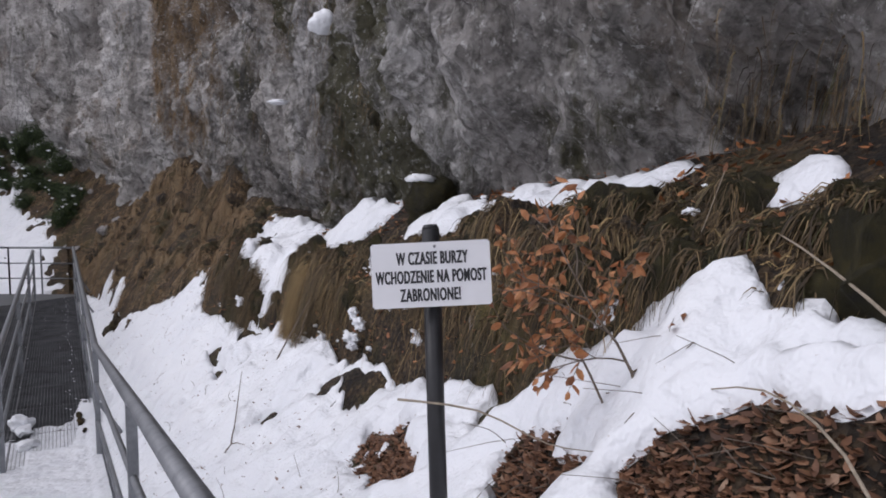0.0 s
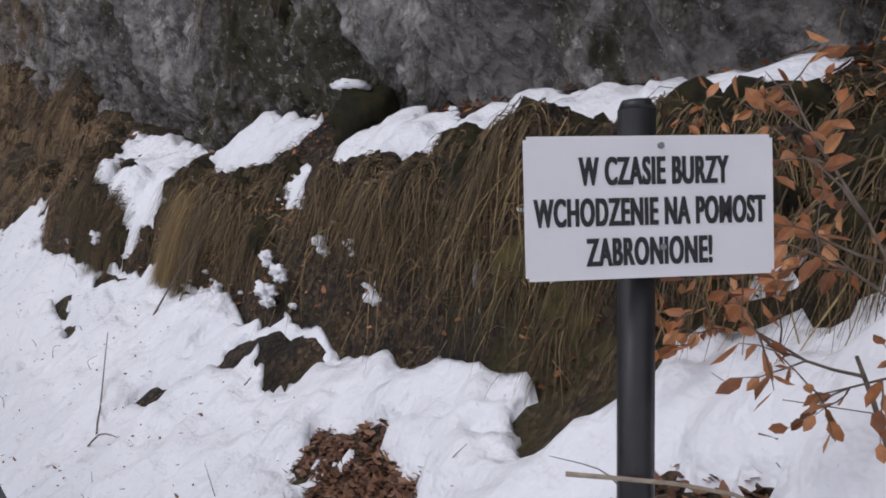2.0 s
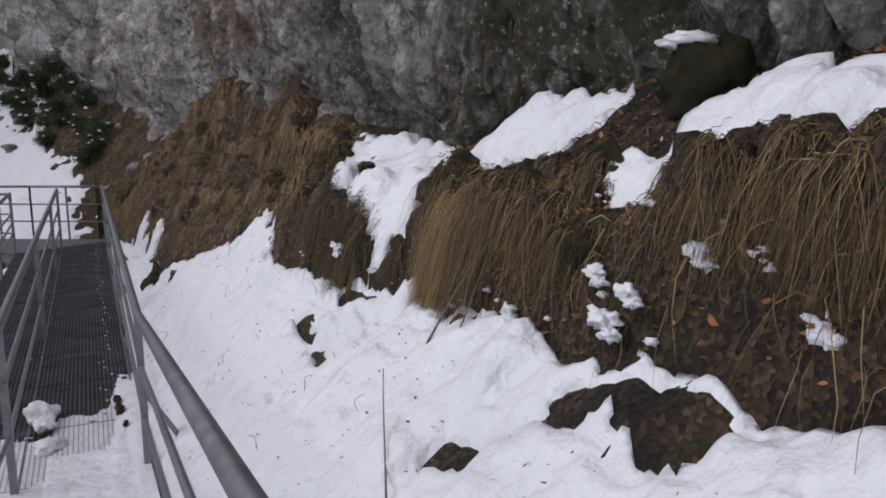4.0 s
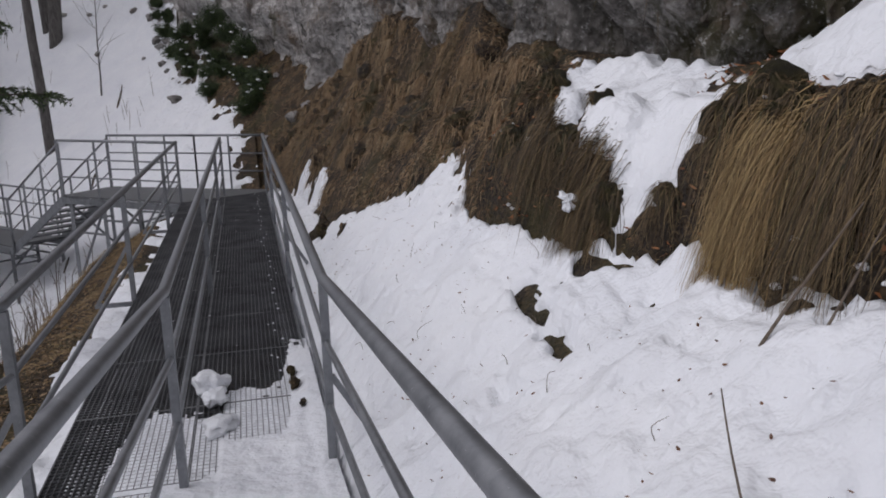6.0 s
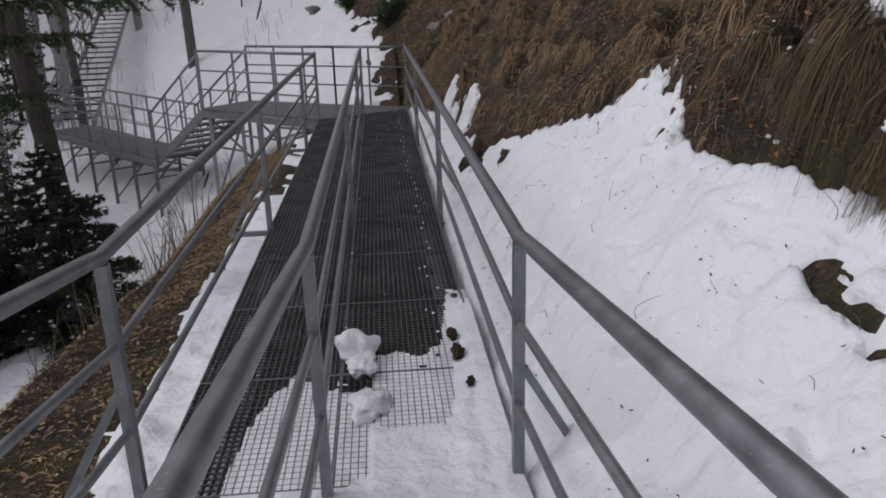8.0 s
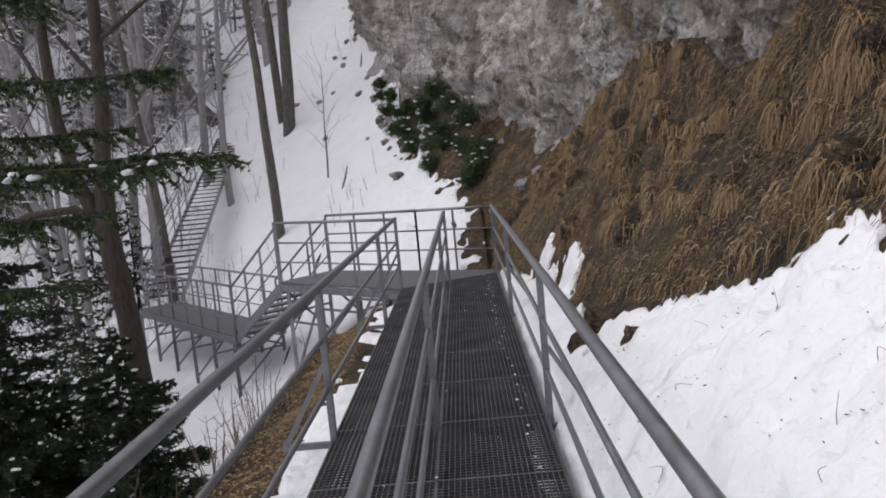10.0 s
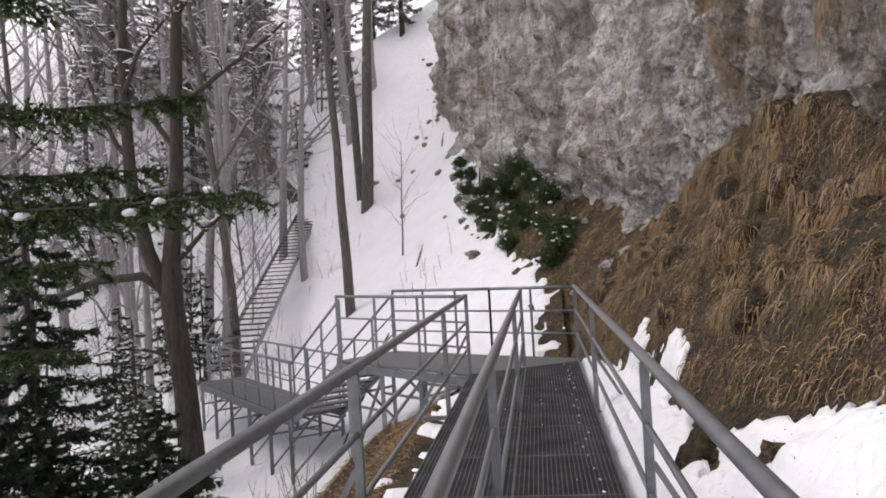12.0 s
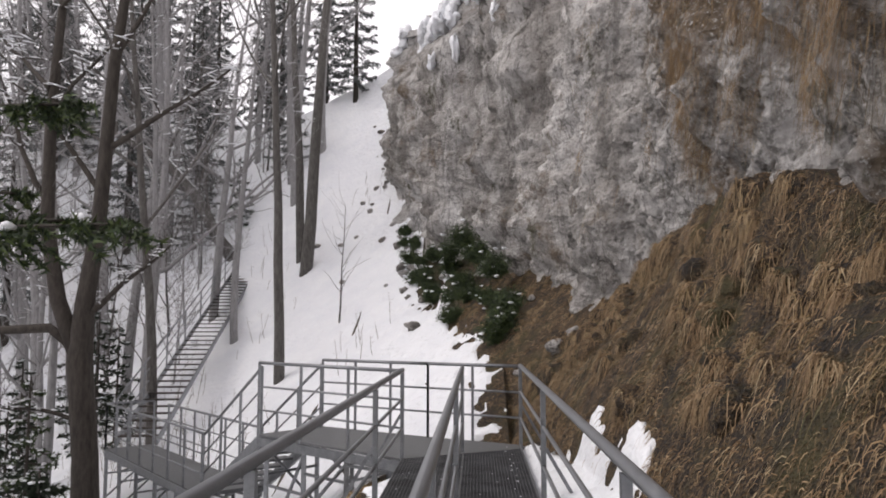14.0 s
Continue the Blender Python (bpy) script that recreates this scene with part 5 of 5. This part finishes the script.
for p, d, ln, r in (((FX - 0.15, FY, 1.8), (0.9, -0.1, 0.5), 2.2, 0.07), ((FX + 0.1, FY, 4.2), (-0.5, 0.2, 0.8), 3.4, 0.07), ((FX + 0.15, FY, 5.2), (0.8, 0.1, 0.7), 3.0, 0.07), ((FX + 0.25, FY, 7.2), (0.6, 0.3, 0.8), 3.4, 0.06), ((FX + 0.4, FY, 8.6), (-0.5, 0.3, 0.9), 3.0, 0.06),
                    ((FX - 1.1, FY, 4.2), (-0.9, 0.1, 0.6), 3.2, 0.07), ((FX - 1.1, FY, 5.6), (0.5, -0.2, 0.8), 2.6, 0.06), ((FX - 1.15, FY, 6.5), (-0.8, 0.3, 0.6), 3.0, 0.06), ((FX - 1.0, FY, 8.2), (0.6, 0.2, 0.9), 2.8, 0.05), ((FX - 1.9, FY, 1.5), (-0.5, 0.2, 0.7), 2.2, 0.05), ((FX - 0.1, FY, -0.3), (-1.0, -0.2, 0.15), 2.2, 0.05)):
    limb(b, p, Vector(d), ln, r, r * 0.3, rnd, 2, 2, 0.2, 7, 0.02, 7, tw)
part("trunk", b, DARKBARK, forked)
sn = Build()
for q, rr in tw:
    if rnd.random() < 0.6 and rr > 0.008:
        dv = Vector((rnd.uniform(-1, 1), rnd.uniform(-1, 1), 0.1)).normalized() * rnd.uniform(0.08, 0.2)
        sn.tube([q - dv + Vector((0, 0, rr)), q + Vector((0, 0, rr * 1.25)), q + dv + Vector((0, 0, rr))], [0.006, 0.02, 0.006], 5)
tagged(part("snow_on_branches", sn, SNOW, forked, "thin snow lying on the limbs"), kind="stuff")
bare_tree((-9.6, 31.0), 17, 0.16, 7, (0.03, 0), first=3, snowy=0.3)
# these two and their copies carry the haze in their pale bark colour
tall = bare_tree((-12.0, 36.0), 18, 0.2, 8, (0.04, 0), material=HAZEBARK, first=3, snowy=0.3)
wide = bare_tree((-14.5, 33.0), 17, 0.22, 9, (-0.05, 0), material=HAZEBARK, first=2, snowy=0.3)
bare_tree((-13.0, 26.0), 15, 0.15, 12, (0.05, 0), first=3, snowy=0.4)
far_copies(tall, ((-9.4, 47, 1.0), (-19.5, 35, 1.0), (-16, 41, 1.1), (-10.5, 21.5, 0.7), (-12.8, 52, 1.0), (-22, 46, 1.1), (-26, 38, 1.0), (-17.5, 31, 0.9), (-8.6, 50, 0.9), (-10.2, 26.5, 0.7), (-12.2, 23.5, 0.7), (-10.8, 33, 0.8), (-9.3, 37.5, 0.8)), 1)
far_copies(wide, ((-15.5, 46, 1.1), (-20.5, 39, 1.1), (-23, 33, 1.0), (-12.5, 30, 0.8), (-18, 51, 1.1), (-28, 44, 1.2), (-11, 40, 0.9), (-16, 27, 0.8), (-24, 52, 1.2), (-14, 56, 1.1), (-11.4, 28.5, 0.6), (-14.2, 21.5, 0.7), (-13.2, 37, 0.9), (-19, 25, 0.8)), 2)

gw = random.Random(61)
for src, n, seed in ((tall, 5, 5), (wide, 5, 6)):
    far_copies(src, [(x, gw.uniform(40, 66), gw.uniform(0.75, 1.15)) for x in (gw.uniform(-34, -9.5) for _ in range(n))], seed)

# twiggy young trees and snowy brush on the wooded side of the gully
young = bare_tree((-13.2, 41.0), 7.0, 0.06, 15, (-0.1, 0), "twiggy young tree with snow on its branches", material=BARK, first=1, snowy=0.5)
bushy = bare_tree((-11.2, 36.5), 5.0, 0.045, 16, (0.12, 0), "low bare bush with snow on its branches", material=HAZEBARK, first=0, snowy=0.6)
far_copies(young, [(gw.uniform(-26, -11), gw.uniform(33, 54), gw.uniform(0.7, 1.3)) for _ in range(16)], 9)
far_copies(bushy, [(gw.uniform(-24, -10.8), gw.uniform(28, 52), gw.uniform(0.6, 1.2)) for _ in range(22)], 10)


def spruce(at, height, spread_r, seed, label, dens=1.0, start=0.12, needle=0.05, snow=0.12, extra=(), needles=NEEDLE, bark=DARKBARK):
    """A spruce: trunk, drooping boughs with sprays of needles, snow on some."""
    g = np.random.default_rng(seed)
    x, y = at
    z0 = float(ground_z(x, y)) - 0.2
    t = thing("spruce", (x, y, z0), label, "tree", "spruces on the slope")
    part("trunk", Build().tube([(x, y, z0), (x, y, z0 + height * 0.5), (x, y, z0 + height)], [0.02 + height * 0.014, height * 0.009, 0.015], 9), DARKBARK, t)
    wood, V, SV = Build(), [], []
    count = int(height * 7 * max(1.0, dens) * min(1.0, 1.6 * (1 - start)))
    s = np.linspace(0, 1, 6)
    boughs = []
    for i in range(count):
        k = start + (1 - start) * i / count
        w = i * 2.4 + g.uniform(-0.5, 0.5)
        ln = spread_r * (1 - k) ** 0.8 * g.uniform(0.6, 1.1) + 0.12
        d = np.array([math.cos(w), math.sin(w), 0.0])
        line = np.array([x, y, z0 + height * k]) + d * (s * ln)[:, None] + np.array([0, 0, 1.0]) * ((-0.35 * s + 0.2 * s ** 3) * ln)[:, None]
        boughs.append((line, ln, d))
    for tip in extra:
        tip = np.array(tip, float)
        root = np.array([x, y, tip[2] + 0.35])
        d = tip - root
        ln = float(np.linalg.norm(d))
        line = root + d * s[:, None] + np.array([0, 0, -1.0]) * (0.12 * np.sin(s * 3.1))[:, None]
        boughs.append((line, ln, d / ln))
    for line, ln, d in boughs:
        wood.tube([tuple(p) for p in line], [0.02 * (1 - 0.8 * q) + 0.003 for q in s], 4, caps=False)
        m = int(48 * dens * max(ln, 0.5))
        u = g.uniform(0.1, 1.0, m)
        p = np.stack([np.interp(u, s, line[:, c]) for c in range(3)], -1)
        tl = (0.14 + 0.3 * (1 - u)) * min(ln, 1.3) * g.uniform(0.6, 1.1, m)
        side = np.array([-d[1], d[0], 0]) * (g.choice((-1, 1), m) * g.uniform(0.3, 1.0, m))[:, None]
        dirv = d * 0.75 + side + np.array([0, 0, 1.0]) * g.uniform(-1.1, 0.15, m)[:, None]
        dirv /= np.linalg.norm(dirv, axis=1)[:, None]
        q = int(max(8, 0.3 / needle * 5))
        tt = g.uniform(0, 1, (m, q))
        base = p[:, None] + dirv[:, None] * (tt * tl[:, None])[..., None]
        nd = dirv[:, None] * 0.55 + g.normal(0, 0.55, (m, q, 3))
        nd = nd / np.linalg.norm(nd, axis=2)[..., None] * needle * g.uniform(0.7, 1.3, (m, q, 1))
        sw = np.cross(nd, g.normal(0, 1, (m, q, 3)))
        sw = sw / (np.linalg.norm(sw, axis=2)[..., None] + 1e-9) * needle * 0.2
        V.append(np.stack([base - sw, base + sw, base + nd], 2).reshape(-1, 3))
        for j in np.nonzero(g.uniform(0, 1, m) < snow / dens)[0]:
            SV.append((p[j] + dirv[j] * tl[j] * 0.5 + np.array([0, 0, 0.02]), (0.025 + 0.035 * g.random(), 0.025 + 0.035 * g.random(), 0.02), float(g.uniform(0, 50))))
    tagged(part("boughs", wood, bark, t), kind="stuff")
    v = np.concatenate(V)
    tagged(part("needles", array_mesh("needles", v, np.arange(len(v)).reshape(-1, 3), needles, flat=True), needles, t), kind="stuff")
    vs, fs, c = [], [], 0
    for p, r, sd in SV:
        a, f = blob(p, r, sd, rough=0.4, n=8)
        vs.append(a)
        fs.append(f + c)
        c += len(a)
    if vs:
        tagged(part("snow_on_boughs", array_mesh("snow_on_boughs", np.concatenate(vs), np.concatenate(fs), SNOW), SNOW, t, "small cushions of snow on the boughs"), kind="stuff")
    return t


spruce((-6.3, 12.4), 11.0, 4.2, 21, "big green spruce reaching over the walkway, snow on its boughs", 1.0, 0.74, 0.042, 0.035, ((-1.5, 11.6, 2.0), (-1.9, 11.85, 2.05), (-2.0, 12.2, 2.65), (-2.3, 11.5, 1.7), (-2.5, 12.6, 2.3), (-2.4, 11.3, 3.0), (-2.9, 12.2, 1.2)))
spruce((-7.4, 18.2), 3.8, 2.1, 22, "young dark spruce dusted with snow", 3.2, 0.02, 0.055, 0.14, (), DARKNEEDLE)
spruce((-9.2, 17.6), 6.5, 2.2, 25, "dark spruce on the slope dusted with snow", 2.4, 0.03, 0.06, 0.1, (), DARKNEEDLE)
spruce((-5.9, 18.8), 3.7, 1.9, 26, "dense young spruce dusted with snow", 2.6, 0.02, 0.055, 0.12, (), DARKNEEDLE)
spruce((-8.6, 19.8), 7.6, 2.5, 23, "dark spruce dusted with snow", 1.4, 0.03, 0.07, 0.1, (), DARKNEEDLE)
spruce((-8.9, 23.6), 4.5, 1.4, 24, "small sparse spruce with snow on its boughs", 0.5, 0.05, 0.07, 0.25)
# background spruces: haze painted in as pale needles and bark
far_a = spruce((-12.5, 56), 13, 2.6, 40, "distant frosted spruce in the misty wood, haze painted into its colour", 0.35, 0.1, 0.14, 0.05, (), HAZENEEDLE, HAZEBARK)
far_b = spruce((-15.5, 50), 12, 2.2, 41, "distant frosted spruce in the misty wood, haze painted into its colour", 0.35, 0.08, 0.14, 0.05, (), HAZENEEDLE, HAZEBARK)
far_copies(far_a, ((-9.5, 55, 0.9), (-18, 47, 1.0), (-21, 42, 1.0), (-24, 50, 1.1), (-28, 44, 1.1), (-22, 31, 0.8), (-31, 40, 1.1), (-20, 56, 1.1), (-7.3, 53, 0.8)), 3)
far_copies(far_b, ((-17, 57, 1.1), (-27, 36, 1.0), (-10.5, 50, 0.7), (-20, 52, 1.1), (-25, 40, 1.0), (-14.5, 47, 0.7), (-18, 28, 0.7), (-33, 48, 1.2)), 4)

for src, n, seed in ((far_a, 4, 7), (far_b, 4, 8)):
    far_copies(src, [(x, gw.uniform(46, 68), gw.uniform(0.8, 1.35)) for x in (gw.uniform(-36, -8.5) for _ in range(n))], seed)

small = spruce((-11.6, 33.0), 4.0, 1.3, 43, "small dark spruce with snow on its boughs", 0.7, 0.04, 0.08, 0.3, (), DARKNEEDLE)
far_copies(small, ((-13.5, 35.5, 1.2), (-15.5, 38, 1.1), (-12.6, 29.5, 1.0), (-10.8, 26.0, 0.9), (-9.6, 24.8, 0.8), (-17, 42, 1.2), (-12.4, 47.5, 0.9), (-19, 46, 1.3)), 11)


def shrub(at, size, seed, label, n=900, needle=0.07):
    """A low evergreen shrub of upswept sprays."""
    g = np.random.default_rng(seed)
    x, y, z = at
    t = thing("juniper_shrub", at, label, "shrub", "evergreen shrubs at the cliff foot")
    w, V = Build(), []
    for i in range(26):
        d = g.normal(0, 1, 3)
        d[2] = abs(d[2]) + 0.2
        d /= np.linalg.norm(d)
        ln = size * g.uniform(0.5, 1.1)
        tip = np.array(at) + d * ln
        w.tube([tuple(at), tuple(tip)], [0.012, 0.003], 4, caps=False)
        q = n // 26 * 6
        base = np.array(at) + d * (g.uniform(0.05, 1, (q, 1)) * ln) + g.normal(0, size * 0.16, (q, 3))
        nd = d * 0.6 + g.normal(0, 0.6, (q, 3))
        nd = nd / np.linalg.norm(nd, axis=1)[:, None] * needle
        sw = np.cross(nd, g.normal(0, 1, (q, 3)))
        sw = sw / np.linalg.norm(sw, axis=1)[:, None] * needle * 0.15
        V.append(np.stack([base - sw, base + sw, base + nd], 1).reshape(-1, 3))
    tagged(part("stems", w, DARKBARK, t), kind="stuff")
    v = np.concatenate(V)
    tagged(part("needles", array_mesh("needles", v, np.arange(len(v)).reshape(-1, 3), NEEDLE, flat=True), NEEDLE, t), kind="stuff")
    caps = [blob(np.array(at) + g.normal(0, 0.45, 3) * size + np.array([-0.2, -0.2, 0.5]) * size, size * np.array([0.14, 0.14, 0.06]), float(k), rough=0.4, n=8) for k in range(3)]
    for p, f in caps:
        part("snow_cap", array_mesh("snow_cap", p, f, SNOW), SNOW, t, "small cap of snow")


gs = random.Random(77)
for i in range(24):
    y = 24.5 + i * 0.62 + gs.uniform(-0.3, 0.3)
    e = float(np.interp(y, GULLY_Y, GULLY_X))
    x = e + (float(cliff_x(y)) - e) * gs.uniform(0.0, 0.55)
    shrub((x, y, float(ground_z(x, y)) + gs.uniform(0.0, 0.3)), gs.uniform(0.25, 0.5), 70 + i, "dark evergreen shrub at the foot of the cliff", 600)
for x, y, up, r in ((-0.2, 29.0, 0.9, 0.5), (-0.6, 30.5, 1.2, 0.6), (0.3, 27.5, 0.6, 0.5), (-1.0, 32.0, 0.7, 0.5)):
    shrub((x, y, float(ground_z(x, y)) + up), r, 120 + int(y), "green evergreen shrub climbing the cliff foot", 800)


def brush(cx, cy, n, r, h, seed, label):
    """Bare thin shoots standing in the snow."""
    rnd = random.Random(seed)
    b = Build()
    for _ in range(n):
        x, y = cx + rnd.gauss(0, r), cy + rnd.gauss(0, r * 1.6)
        z = float(ground_z(x, y))
        hh = h * rnd.uniform(0.4, 1.1)
        q = (x + rnd.uniform(-0.3, 0.3) * hh, y + rnd.uniform(-0.3, 0.3) * hh, z + hh)
        b.tube([(x, y, z - 0.05), ((x + q[0]) / 2 + rnd.uniform(-0.03, 0.03), (y + q[1]) / 2, z + hh * 0.55), q], [0.007, 0.005, 0.002], 4, caps=False)
        for _ in range(3):
            k = rnd.uniform(0.4, 0.9)
            p = Vector((x, y, z)).lerp(Vector(q), k)
            b.tube([p, p + Vector((rnd.uniform(-0.2, 0.2), rnd.uniform(-0.2, 0.2), rnd.uniform(0.05, 0.25))) * hh * 0.8], [0.004, 0.0015], 3, caps=False)
    tagged(new("bare_brush", b.mesh("bare_brush", TWIG)), label, "bush", kind="stuff")


for i, (x, y) in enumerate(((-3.1, 13.5), (-3.0, 15.5), (-3.2, 11.8), (-3.6, 17.5), (-4.0, 19.0), (-3.4, 10.2))):
    brush(x, y, 16, 0.35, 0.8, 90 + i, "bare brown brushwood on the slope below the walkway")
for i, (x, y) in enumerate(((-7.5, 36.0), (-9.0, 42.0), (-3.2, 30.0), (-5.0, 44.0), (-10.5, 34.0))):
    brush(x, y, 10, 0.6, 1.0, 97 + i, "bare twigs poking out of the snow in the gully")

for i in range(14):
    gg = random.Random(200 + i)
    brush(gg.uniform(-13, -4.5), gg.uniform(17, 34), 14, 0.7, 1.1, 120 + i, "bare brown brushwood in the snow of the wooded slope")

# snow lying on the steps of the far cliff, and dark stones in the gully
g = random.Random(5)
hits = [(i, j) for i in range(0, U.shape[0], 2) for j in range(4, U.shape[1] - 4, 2) if 31 < U[i, 0] < 46 and CZ[i, j] > 11.0 + 0.12 * max(U[i, 0] - 34, 0)]
for k in range(44):
    i, j = g.choice(hits)
    c = (float(CX[i, j]) - 0.02, float(U[i, j]), float(CZ[i, j]))
    blobs("snow_patch", [(c, (0.3, g.uniform(0.4, 1.1), g.uniform(0.2, 0.5)), g.uniform(0, 90), 0.6)], SNOW, "patch of snow on a step of the cliff", "snow")
for k in range(46):
    y = g.uniform(22, 50)
    x = float(cliff_x(y)) - 0.4 - abs(g.gauss(0, 1.0))
    r = g.uniform(0.05, 0.2)
    blobs("rock", [((x, y, float(ground_z(x, y)) + 0.05), (r, r * 1.4, r * 0.8), g.uniform(0, 90), 0.4)], ROCK, "dark stone lying in the snow of the gully", "rock")
# dead grass high on the near shoulder of the cliff
cliff_tufts(110, 120, 13.2, 18.0, 3.5, 6.4, (0.15, 0.42), RUST, "brown dead grass covering the shoulder of the cliff")
# snow lodged on the far corner of the cliff
for k in range(16):
    i = int(np.argmin(np.abs(CY - g.uniform(28.5, 34.0))))
    j = int(np.argmin(np.abs(CZ[i] - g.uniform(9.6, 12.8))))
    c = (float(CX[i, j]) - 0.02, float(U[i, j]), float(CZ[i, j]))
    blobs("snow_patch", [(c, (0.14, g.uniform(0.25, 0.7), g.uniform(0.15, 0.5)), g.uniform(0, 90), 0.5)], SNOW, "patch of snow on the far corner of the cliff", "snow")
